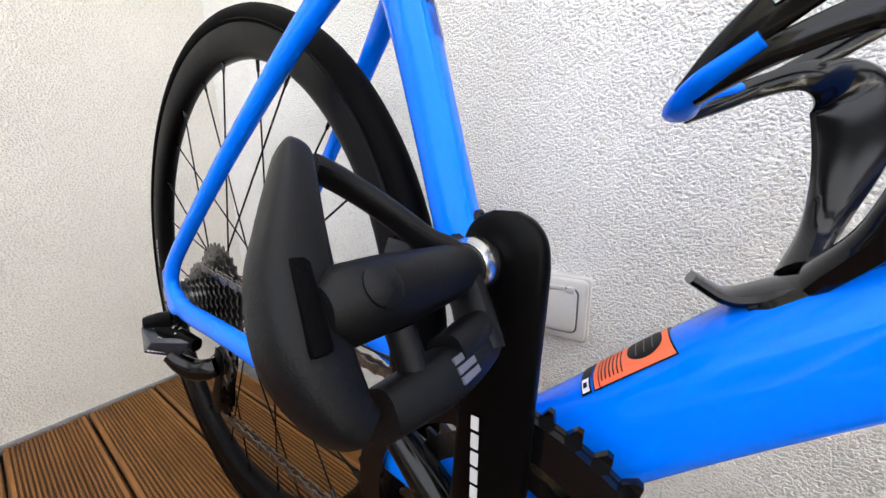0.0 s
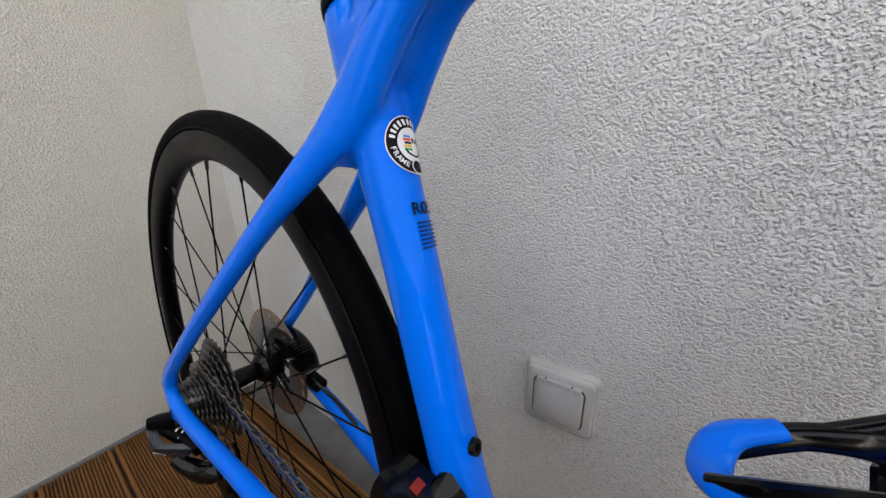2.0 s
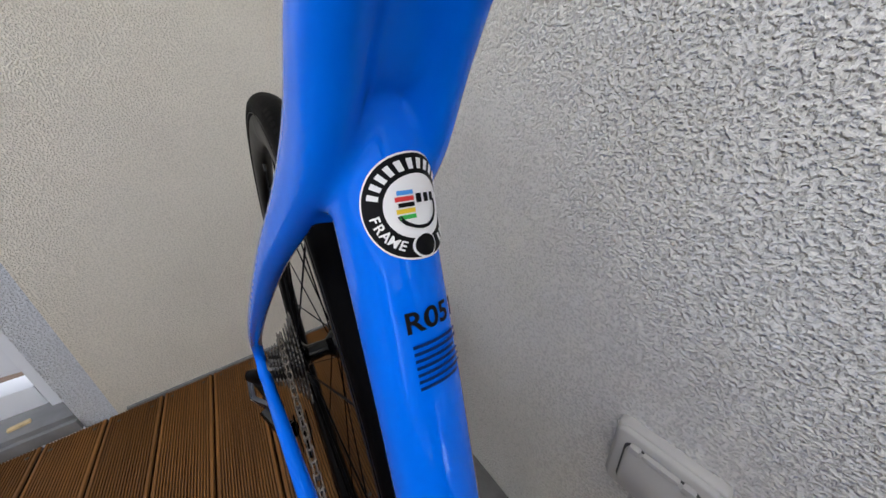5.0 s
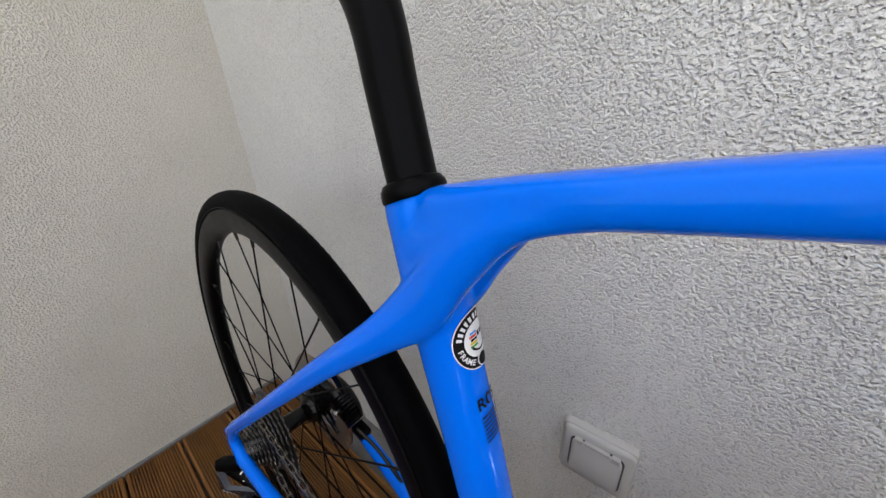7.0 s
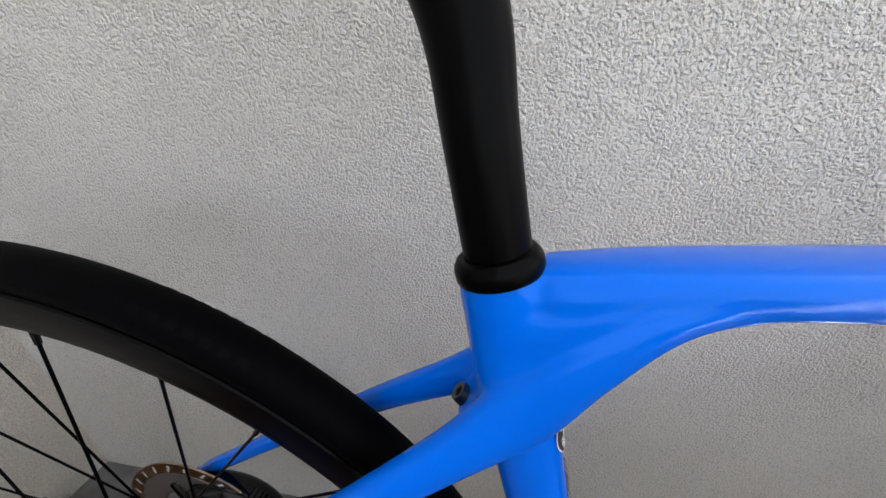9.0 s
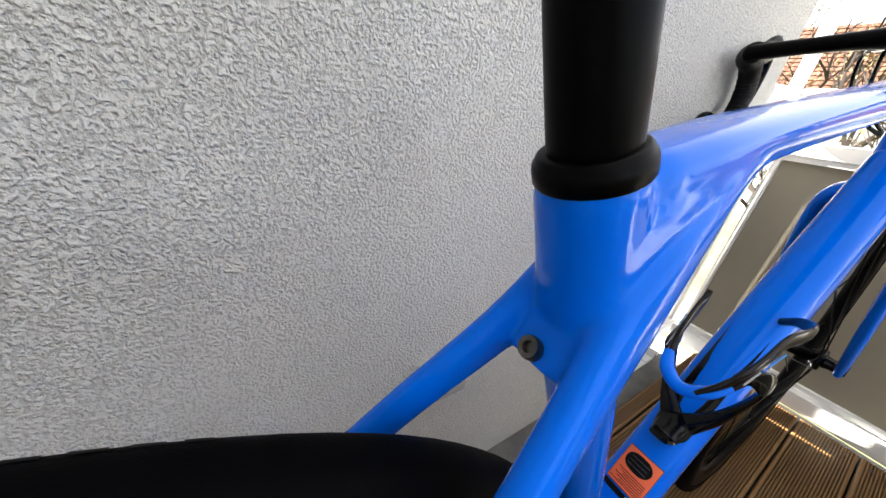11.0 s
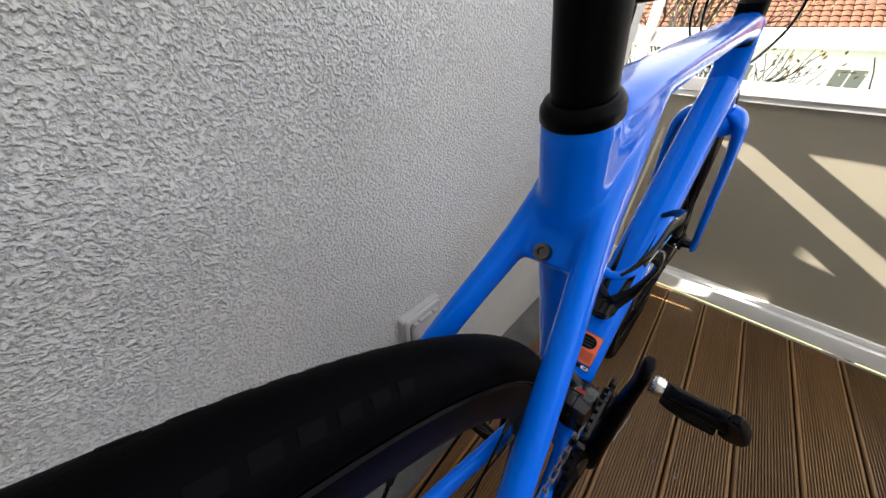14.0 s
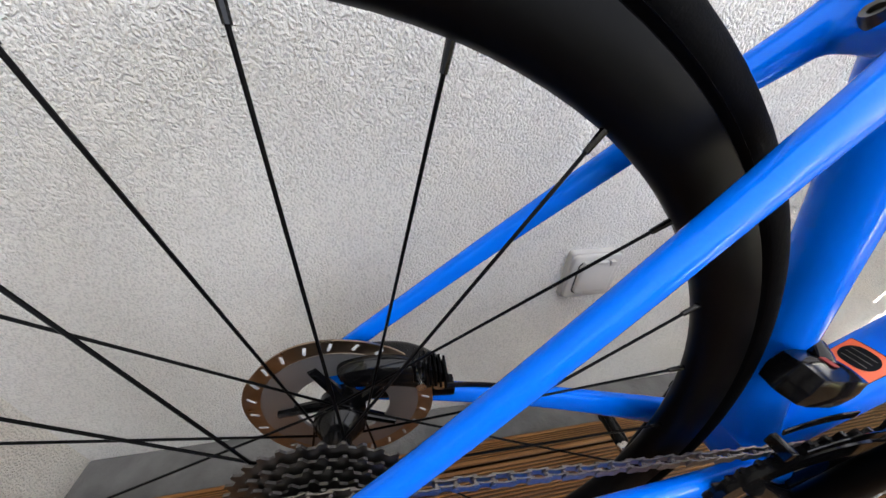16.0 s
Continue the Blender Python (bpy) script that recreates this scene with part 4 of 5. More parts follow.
part("link_plate", outer_link(), LINKM, rd, "grey folded outer link with pale lettering")
part("inner_link", sweep([(-0.022, -0.0800, 0.3085, 0.0085, 0.006), (0.004, -0.0700, 0.3035, 0.0095, 0.007), (0.034, -0.0610, 0.2960, 0.0085, 0.006)], n=14, power=2.6), BLACK, rd)
for k in (0.0, 0.009):
    part("limit_screw", rod((-0.002 + k, -0.0665, 0.3165 - k * 0.5), (0.002 + k, -0.0735, 0.3120 - k * 0.5), 0.0019, None, 10), STEEL, rd)
part("lower_knuckle", sweep([(0.008, -0.0800, 0.2830, 0.008, 0.007), (0.018, -0.0725, 0.2720, 0.011, 0.009), (0.034, -0.0640, 0.2660, 0.0120, 0.0100), (0.050, -0.0560, 0.2690, 0.0120, 0.0100), (0.055, -0.0500, 0.2720, 0.010, 0.008)], n=18, power=2.5), GLOSS, rd)
for y in (-0.0475, -0.0325):
    part("cage_plate", sweep([(0.058, y, 0.290, 0.010, 0.0011), (0.054, y, 0.272, 0.0135, 0.0011), (0.046, y, 0.244, 0.0095, 0.0011), (0.036, y, 0.214, 0.0130, 0.0011), (0.033, y, 0.203, 0.008, 0.0011)], n=12, power=3), BLACK, rd)
for J in (J1, J2):
    bm = bmesh.new()
    ringplate_into(bm, toothed(11, 0.0225, 0.005), 0.004, -0.0415, -0.0385, Matrix.Translation(J))
    part("jockey_wheel", bm, BLACK, rd)

# front derailleur with its motor housing
fd = empty("front_derailleur", parent=bike)
fd["label"] = "black front derailleur with steel chain guide"
part("housing", boxbm((0.050, 0.031, 0.031), (0.345, -0.0300, 0.4290), 0.0135, pose(0, 0, 0, 0, 12, 0)), GLOSS, fd, "glossy black motor housing")
part("warning_mark", boxbm((0.006, 0.008, 0.0008), (0.348, -0.030, 0.4449), 0, pose(0, 0, 0, 0, 12, 0)), DULLRED, fd)
part("mount", sweep([(0.363, -0.012, 0.442, 0.010, 0.006), (0.358, -0.022, 0.436, 0.009, 0.008), (0.352, -0.030, 0.428, 0.008, 0.006)], n=12), GLOSS, fd)
for y, h in ((-0.0520, 0.009), (-0.0370, 0.009)):
    bm = bmesh.new()
    rows = [(BB.x + 0.110 * math.cos(radians(a)), y, BB.z + 0.110 * math.sin(radians(a)), h * 0.5, 0.0008) for a in range(86, 119, 8)]
    part("guide_plate", sweep(rows, n=8, power=4, k=3), GLOSS, fd, "dark steel guide plate")
part("guide_bridge", boxbm((0.006, 0.016, 0.010), (0.342, -0.045, 0.369), 0.001), GLOSS, fd)

# rear brake caliper on the left chain stay
cal = empty("rear_brake_caliper", parent=bike)
cal["label"] = "black flat-mount hydraulic disc brake caliper"
part("body", sweep([(0.008, 0.050, 0.388, 0.009, 0.010), (0.016, 0.050, 0.3895, 0.0145, 0.0145), (0.036, 0.051, 0.3900, 0.0172, 0.0160), (0.060, 0.052, 0.3850, 0.0180, 0.0160), (0.082, 0.052, 0.3740, 0.0150, 0.0145), (0.094, 0.052, 0.3640, 0.0090, 0.0105)], n=24, power=2.8), GLOSS, cal, "glossy black caliper body")
part("bracket", boxbm((0.085, 0.018, 0.010), (0.066, 0.056, 0.348), 0.003, pose(0, 0, 0, 0, 6, 0)), BLACK, cal)
for i in range(7):
    part("pad_fin", boxbm((0.0022, 0.020, 0.020), (0.070 + i * 0.0045, 0.046, 0.3900 - i * 0.0022), 0.0006), BLACK, cal)
part("bolt", rod((0.092, 0.040, 0.366), (0.092, 0.064, 0.366), 0.0058, None, 16), STEEL, cal)
part("bolt", rod((0.075, 0.046, 0.380), (0.075, 0.030, 0.380), 0.0045, None, 14), STEEL, cal)
part("brake_hose", sweep([(0.094, 0.050, 0.352, 0.0025, 0.0025), (0.13, 0.054, 0.342, 0.0025, 0.0025), (0.17, 0.052, 0.334, 0.0025, 0.0025), (0.20, 0.049, 0.325, 0.0025, 0.0025)], n=8), GLOSS, cal)

# fork
fk = empty("fork", parent=bike)
fk["label"] = "glossy bright blue carbon fork"
part("crown", sweep([(0.837, 0, 0.648, 0.025, 0.0255), (0.843, 0, 0.636, 0.026, 0.033), (0.850, 0, 0.618, 0.022, 0.038)], n=24, power=2.4), BLUE, fk)
for sgn in (-1, 1):
    part("blade", sweep([(0.838, sgn * 0.022, 0.652, 0.015, 0.008), (0.846, sgn * 0.041, 0.634, 0.020, 0.0100), (0.862, sgn * 0.0480, 0.590, 0.019, 0.0088), (0.890, sgn * 0.0515, 0.515, 0.0165, 0.0080), (0.925, sgn * 0.0550, 0.432, 0.0135, 0.0075), (0.962, sgn * 0.0580, 0.368, 0.0110, 0.0070), (0.980, sgn * 0.0590, 0.338, 0.0130, 0.0065)], n=18, power=2.3), BLUE, fk)
    part("tip", rod((0.980, sgn * 0.050, 0.344), (0.980, sgn * 0.066, 0.344), 0.011, None, 20), GLOSS, fk)

# stem, bar and levers
st = empty("cockpit", parent=bike)
st.matrix_basis = Matrix.Translation((0.79, 0, 0.014)) @ Matrix.Rotation(radians(4), 4, "Z") @ Matrix.Diagonal((1, 0.93, 1, 1)) @ Matrix.Translation((-0.79, 0, 0))
st["label"] = "black integrated stem and drop handlebar with black tape"
part("steerer_cover", sweep([(0.7970, 0, 0.728, 0.0205, 0.0195), (0.791, 0, 0.750, 0.0200, 0.0190), (0.784, 0, 0.776, 0.0195, 0.0185)], n=24, power=2.8), BLACK, st, "black stem and spacers")
part("stem", sweep([(0.770, 0, 0.796, 0.013, 0.018), (0.80, 0, 0.800, 0.014, 0.018), (0.85, 0, 0.805, 0.013, 0.017), (0.872, 0, 0.807, 0.013, 0.021)], n=20, power=2.8), BLACK, st)
part("bar_top", sweep([(0.872, -0.205, 0.805, 0.0105, 0.012), (0.873, -0.10, 0.807, 0.0105, 0.013), (0.872, 0, 0.807, 0.0150, 0.0155), (0.873, 0.10, 0.807, 0.0105, 0.013), (0.872, 0.205, 0.805, 0.0105, 0.012)], n=18, side=(1, 0, 0)), BLACK, st)
for sgn in (-1, 1):
    drop = part("drop", sweep([(0.872, sgn * 0.198, 0.805, 0.0145, 0.0145), (0.895, sgn * 0.212, 0.803, 0.0150, 0.0150), (0.930, sgn * 0.213, 0.791, 0.0150, 0.0150), (0.948, sgn * 0.214, 0.756, 0.0150, 0.0150), (0.940, sgn * 0.216, 0.718, 0.0150, 0.0150),
                               (0.905, sgn * 0.219, 0.694, 0.0150, 0.0150), (0.842, sgn * 0.222, 0.708, 0.0148, 0.0148)], n=18), TAPE, st, "drop wound with black tape")
    for i in range(15):
        f = i / 15
        p = spline([(0.872, 0.198, 0.805), (0.895, 0.212, 0.803), (0.930, 0.213, 0.791), (0.948, 0.214, 0.756), (0.940, 0.216, 0.718), (0.905, 0.219, 0.694), (0.842, 0.222, 0.708)], 10)
        k = 20 + int(f * 38)
        a, b = Vector(p[k]), Vector(p[k + 1])
        d = (b - a).normalized()
        c = Vector((a.x, sgn * a.y, a.z))
        q = Vector((d.x, sgn * d.y, d.z)).to_track_quat("Y", "Z").to_matrix().to_4x4()
        part("tape_edge", lathe([(0.0140, -0.0035), (0.0158, -0.0028), (0.0160, 0.002), (0.0140, 0.0035)], 18, Matrix.Translation(c) @ q), TAPE, drop)
    part("end_plug", rod((0.843, sgn * 0.222, 0.708), (0.838, sgn * 0.2222, 0.7075), 0.0140, 0.0115, 18), GLOSS, drop)
    lever = part("hood", sweep([(0.915, sgn * 0.213, 0.802, 0.015, 0.014), (0.945, sgn * 0.213, 0.812, 0.017, 0.016), (0.972, sgn * 0.213, 0.818, 0.017, 0.016), (0.992, sgn * 0.213, 0.832, 0.013, 0.013), (0.998, sgn * 0.213, 0.840, 0.008, 0.008)], n=16), BLACK, st, "black rubber brake hood")
    part("lever_blade", sweep([(0.990, sgn * 0.213, 0.821, 0.008, 0.009), (1.000, sgn * 0.216, 0.791, 0.006, 0.009), (0.998, sgn * 0.219, 0.751, 0.005, 0.008), (0.985, sgn * 0.223, 0.716, 0.005, 0.007)], n=12), GLOSS, lever)
for sgn, lift, out in ((-1, 0.0, 1.0), (1, 0.006, 1.45), (1, 0.014, 1.15)):
    part("brake_hose", sweep([(0.885, sgn * 0.045 * out, 0.798, 0.0025, 0.0025), (0.935, sgn * 0.062 * out, 0.791 + lift, 0.0025, 0.0025), (0.950, sgn * 0.058 * out, 0.751, 0.0025, 0.0025), (0.920, sgn * 0.034 * out, 0.711, 0.0025, 0.0025), (0.860, sgn * 0.012, 0.690, 0.0025, 0.0025), (0.815, sgn * 0.010, 0.680, 0.0025, 0.0025)], n=8), GLOSS, st)

# ---- bottle cage on the down tube
DT_DIR = Vector((0.755, 0, 0.656))
DT_UP = Vector((-0.656, 0, 0.755))
ORG = Vector((0.4945, 0, 0.3820))


def on_tube(s, y, h):
    if h > 0.095:  # the clip end is drawn in towards the bottle
        y *= 0.78
    p = ORG + DT_DIR * s + DT_UP * h
    return (p.x, y, p.z)


cage = empty("bottle_cage", parent=bike)
cage["label"] = "glossy black and blue bottle cage with white lettering"
part("base", sweep([(*on_tube(0.030, 0, 0.034), 0.0035, 0.012), (*on_tube(0.045, 0, 0.031), 0.0045, 0.016), (*on_tube(0.11, 0, 0.032), 0.0045, 0.017), (*on_tube(0.185, 0, 0.032), 0.0045, 0.017), (*on_tube(0.20, 0, 0.032), 0.003, 0.012)], n=12, power=3), GLOSS, cage)
part("foot", sweep([(*on_tube(0.045, 0, 0.032), 0.004, 0.014), (*on_tube(0.028, 0, 0.038), 0.0032, 0.012), (*on_tube(0.022, 0, 0.052), 0.0028, 0.009)], n=10, power=3), GLOSS, cage)
for sgn in (-1, 1):
    part("arm", sweep([(*on_tube(0.052, sgn * 0.008, 0.034), 0.004, 0.010), (*on_tube(0.072, sgn * 0.022, 0.043), 0.006, 0.006), (*on_tube(0.098, sgn * 0.033, 0.062), 0.0115, 0.0035), (*on_tube(0.112, sgn * 0.037, 0.082), 0.0120, 0.003),
                       (*on_tube(0.106, sgn * 0.036, 0.098), 0.0065, 0.003), (*on_tube(0.086, sgn * 0.029, 0.109), 0.005, 0.003), (*on_tube(0.066, sgn * 0.014, 0.116), 0.0045, 0.003)], n=12, power=2.6), GLOSS, cage)
    if sgn < 0:
        path = [(0.064, 0.014, 0.118, 0.0050), (0.085, 0.028, 0.120, 0.0070), (0.112, 0.037, 0.117, 0.0085), (0.145, 0.040, 0.106, 0.0085), (0.172, 0.037, 0.088, 0.0070), (0.190, 0.026, 0.060, 0.005), (0.195, 0.012, 0.036, 0.004)]
    else:
        path = [(0.064, 0.014, 0.115, 0.0045), (0.085, 0.028, 0.108, 0.0042), (0.110, 0.037, 0.1025, 0.0048), (0.140, 0.040, 0.1000, 0.0068), (0.154, 0.0405, 0.1015, 0.0052), (0.163, 0.0405, 0.1060, 0.0012)]
    blade = part("blade", sweep([(*on_tube(s, sgn * y, h), a, 0.0026) for s, y, h, a in path], n=12, power=2.6), GLOSS, cage)
    for s, y, h in ((0.100, 0.0350, 0.1185), (0.125, 0.0402, 0.1140)):
        part("lettering_bar", boxbm((0.018, 0.0008, 0.0018), (0, 0, 0), 0, Matrix.Translation(on_tube(s, sgn * (y + 0.0042), h - (0.0145 if sgn > 0 else 0))) @ pose(0, 0, 0, 0, -41 + 16, sgn * 8)), SILVERINK if s < 0.11 else SKYINK, blade)
part("clip", sweep([(*on_tube(0.086, -0.030, 0.114), 0.0045, 0.0036), (*on_tube(0.070, -0.019, 0.117), 0.0062, 0.0045), (*on_tube(0.062, 0, 0.116), 0.0070, 0.0050), (*on_tube(0.070, 0.019, 0.117), 0.0062, 0.0045), (*on_tube(0.086, 0.030, 0.111), 0.0045, 0.0036)], n=14, side=(0, 0, 1)), BLUE, cage, "bright blue clip of the cage")


# ---- stickers and lettering, laid on the tubes
def text_mesh(name, words, size, m, material, parent, extrude=0.00015, spacing=1.0):
    cu = bpy.data.curves.new(name, "FONT")
    cu.body, cu.size, cu.extrude, cu.align_x, cu.align_y, cu.space_character = words, size, extrude, "CENTER", "CENTER", spacing
    tmp = bpy.data.objects.new(name, cu)
    me = bpy.data.meshes.new_from_object(tmp)
    bpy.data.objects.remove(tmp)
    me.name = name
    me.materials.append(material)
    ob = new(name, me)
    ob.matrix_basis = m
    ob.parent = parent
    return ob


def tube_skin(rows, p=2.0, lift=0.00035):
    """Maps (u across, v along, from a point at the given height) onto a swept tube's front or top."""
    R = spline(rows, 12)

    def at(u, z, flip=1):
        i = min(range(len(R) - 1), key=lambda k: abs(R[k][2] - z))
        j = i + 1 if R[min(i + 1, len(R) - 1)][2] - R[i][2] and (z - R[i][2]) / (R[min(i + 1, len(R) - 1)][2] - R[i][2]) >= 0 else i - 1
        j = max(0, min(j, len(R) - 1))
        f = 0 if abs(R[j][2] - R[i][2]) < 1e-9 else (z - R[i][2]) / (R[j][2] - R[i][2])
        r = R[i] + (R[j] - R[i]) * f
        t = Vector(R[min(i + 1, len(R) - 1)][:3]) - Vector(R[max(i - 1, 0)][:3])
        t.normalize()
        n = Vector((t.z, 0, -t.x)) * flip
        w = u / r[4]
        c, s = math.cos(w), math.sin(w)
        c = math.copysign(abs(c) ** (2 / p), c)
        s = math.copysign(abs(s) ** (2 / p), s)
        return Vector(r[:3]) + n * (c * r[3] + lift) + Vector((0, 1, 0)) * (s * (r[4] + lift))
    return at


def wrapped(name, bm, skin, u0, z0, along, material, parent, lift_n=0.0, flip=1):
    """Lays a flat drawing (x across, y along the tube) onto a tube."""
    k = SK if z0 == SZ else 1.0
    for v in bm.verts:
        v.co = skin(u0 + v.co.x * k, z0 + v.co.y * k * along, flip)
    return part(name, bm, material, parent)


def disc_bm(r0, r1, n=40, rings=5, a0=0.0, a1=360.0, at=(0, 0)):
    bm = bmesh.new()
    k = max(2, int(n * (a1 - a0) / 360))
    rows = []
    for i in range(rings + 1):
        r = r0 + (r1 - r0) * i / rings
        rows.append([bm.verts.new((at[0] + r * math.cos(radians(a0 + (a1 - a0) * j / k)), at[1] + r * math.sin(radians(a0 + (a1 - a0) * j / k)), 0)) for j in range(k + 1)])
    for p, q in zip(rows, rows[1:]):
        for j in range(k):
            bm.faces.new((p[j], p[j + 1], q[j + 1], q[j]))
    return bm


def rect_bm(x0, x1, y0, y1, nx=8, ny=4):
    bm = bmesh.new()
    V = [[bm.verts.new((x0 + (x1 - x0) * i / nx, y0 + (y1 - y0) * j / ny, 0)) for i in range(nx + 1)] for j in range(ny + 1)]
    for p, q in zip(V, V[1:]):
        for i in range(nx):
            bm.faces.new((p[i], p[i + 1], q[i + 1], q[i]))
    return bm


def letters_bm(words, size):
    cu = bpy.data.curves.new("letters", "FONT")
    cu.body, cu.size, cu.align_x, cu.align_y = words, size, "CENTER", "CENTER"
    cu.offset = size * 0.022
    tmp = bpy.data.objects.new("letters", cu)
    me = bpy.data.meshes.new_from_object(tmp)
    bpy.data.objects.remove(tmp)
    bm = bmesh.new()
    bm.from_mesh(me)
    bpy.data.meshes.remove(me)
    return bm


# round approval sticker and model number on the seat tube
s1, s2, s3, s4 = (tube_skin(SEAT_ROWS, 2.2, q) for q in (0.0007, 0.0009, 0.0011, 0.0013))
SZ, ST, SK, SU = 0.6275, 0.945, 1.18, 0.0042
rnd = part("round_sticker", disc_bm(0.0, 0.0002), BLACKINK, bike, "round black and white approval sticker")
wrapped("rim_line", disc_bm(0.0, 0.0146, 48, 6), s1, SU, SZ, ST, WHITEINK, rnd)
wrapped("ring", disc_bm(0.0, 0.0141, 48, 6), s2, SU, SZ, ST, BLACKINK, rnd)
wrapped("disc", disc_bm(0.0, 0.0088, 40, 5), s3, SU, SZ, ST, WHITEINK, rnd)
wrapped("badge", disc_bm(0.0, 0.0036, 24, 2, at=(0, -0.0108)), s3, SU, SZ, ST, WHITEINK, rnd)
wrapped("badge_fill", disc_bm(0.0, 0.0031, 24, 2, at=(0, -0.0108)), s4, SU, SZ, ST, BLACKINK, rnd)
for i, ink in enumerate((SKYINK, REDINK, BLACKINK, YELLOWINK, GREENINK)):
    wrapped("stripe", rect_bm(-0.0052 - 0.0006 * (i % 2), -0.0016, 0.0034 - i * 0.0016, 0.0046 - i * 0.0016, 4, 1), s4, SU, SZ, ST, ink, rnd)
wrapped("mark_bar", disc_bm(0.0052, 0.0062, 40, 1, 200, 375), s4, SU, SZ, ST, BLACKINK, rnd)
for q in (-0.0010, 0.0014, 0.0038):
    wrapped("mark_bar", rect_bm(q, q + 0.0016, 0.0010, 0.0034, 2, 2), s4, SU, SZ, ST, BLACKINK, rnd)
for a in range(28, 160, 13):
    wrapped("code_bar", disc_bm(0.0100, 0.0128, 60, 1, a, a + 7), s4, SU, SZ, ST, WHITEINK, rnd)
for i, ch in enumerate("FRAME"):
    a = radians(190 + i * 12.5)
    lb = letters_bm(ch, 0.0036)
    lb.transform(Matrix.Translation((0.0114 * math.cos(a), 0.0114 * math.sin(a), 0)) @ Matrix.Rotation(a + math.pi / 2, 4, "Z"))
    wrapped("letter", lb, s4, SU, SZ, ST, WHITEINK, rnd)
for a in range(298, 346, 11):
    wrapped("code_bar", disc_bm(0.0100, 0.0128, 60, 1, a, a + 6), s4, SU, SZ, ST, WHITEINK, rnd)
num = wrapped("model_number", letters_bm("R051", 0.0098), s1, 0.0040, 0.5925, ST, BLACKINK, bike)
for i in range(7):
    wrapped("small_print", rect_bm(-0.009, 0.009 - (0.003 if i in (2, 6) else 0), -0.00055, 0.00055, 8, 1), s1, 0.0040, 0.5850 - i * 0.0023, ST, DARKBLUEINK, num)

# orange warning sticker on the down tube
d1, d2, d3 = (tube_skin(DOWN_ROWS, 2.7, q) for q in (0.0003, 0.0005, 0.0007))
DZ, DA = 0.3735, 0.66
warn = part("warning_sticker", disc_bm(0.0, 0.0002), BLACKINK, bike, "orange warning sticker with a black disc")
wrapped("border", rect_bm(-0.0150, 0.0150, -0.0225, 0.0225, 12, 10), d1, -0.001, DZ, DA, BLACKINK, warn, flip=-1)
wrapped("field", rect_bm(-0.0142, 0.0142, -0.0217, 0.0217, 12, 10), d2, -0.001, DZ, DA, ORANGE, warn, flip=-1)
wrapped("disc", disc_bm(0, 0.0098, 32, 4, at=(0.001, 0.009)), d3, -0.001, DZ, DA, BLACKINK, warn, flip=-1)
for i in range(3):
    wrapped("tread_line", rect_bm(-0.006, 0.006, -0.0003, 0.0003, 6, 1), tube_skin(DOWN_ROWS, 2.7, 0.0009), 0.0, DZ + (0.009 + (i - 1) * 0.0045) * DA, DA, DARKSTEEL, warn, flip=-1)
for i in range(6):
    wrapped("print_line", rect_bm(-0.011, 0.010 - (i % 3) * 0.003, -0.0004, 0.0004, 6, 1), d3, -0.001, DZ + (-0.0045 - i * 0.0024) * DA, DA, BLACKINK, warn, flip=-1)
wrapped("field_line", rect_bm(-0.0142, 0.0142, -0.0003, 0.0003, 8, 1), d3, -0.001, DZ - 0.0185 * DA, DA, BLACKINK, warn, flip=-1)
tagp = wrapped("size_tag", rect_bm(-0.0150, 0.0150, -0.0065, 0.0, 12, 3), d1, -0.001, DZ - 0.0240 * DA, DA, BLACKINK, bike, flip=-1)
wrapped("tag_field", rect_bm(-0.0135, -0.0035, -0.0055, -0.001, 6, 3), d2, -0.001, DZ - 0.0240 * DA, DA, WHITEINK, tagp, flip=-1)
wrapped("tag_bar", rect_bm(-0.0105, -0.0065, -0.0045, -0.002, 4, 2), d3, -0.001, DZ - 0.0240 * DA, DA, BLACKINK, tagp, flip=-1)
# pale lettering on the crank arm and derailleur link, as bars
for i in range(7):
    part("lettering_bar", boxbm((0.0034, 0.0006, 0.0058 + 0.0006 * (i % 2)), (0.0022 + 0.00003 * i, -0.0735 - i * 0.0004, 0.052 + i * 0.0086)), SILVERINK, chs)
for i in range(6):
    part("lettering_bar", boxbm((0.0034, 0.0006, 0.0030), (-0.0150 + i * 0.0046, -0.0930 + i * 0.00245, 0.2875), 0, pose(0, 0, 0, 0, 0, 28)), SILVERINK, rd)

# ---------------------------------------------------------------- outside
GROUND = -4.2
gb = bmesh.new()
bmesh.ops.create_grid(gb, x_segments=8, y_segments=8, size=1500)
ground = tagged(finish("ground", gb, LAWN), "winter lawn below the balcony, reaching the horizon", "ground", kind="structure")
ground.location = (0, 0, GROUND)
slab("building_base", REAR_X - 4.0, 1.44, -1.02, WALL_Y + 6, GROUND - 0.2, -0.09, HOUSEW, "white rendered house body under the balcony", "wall")


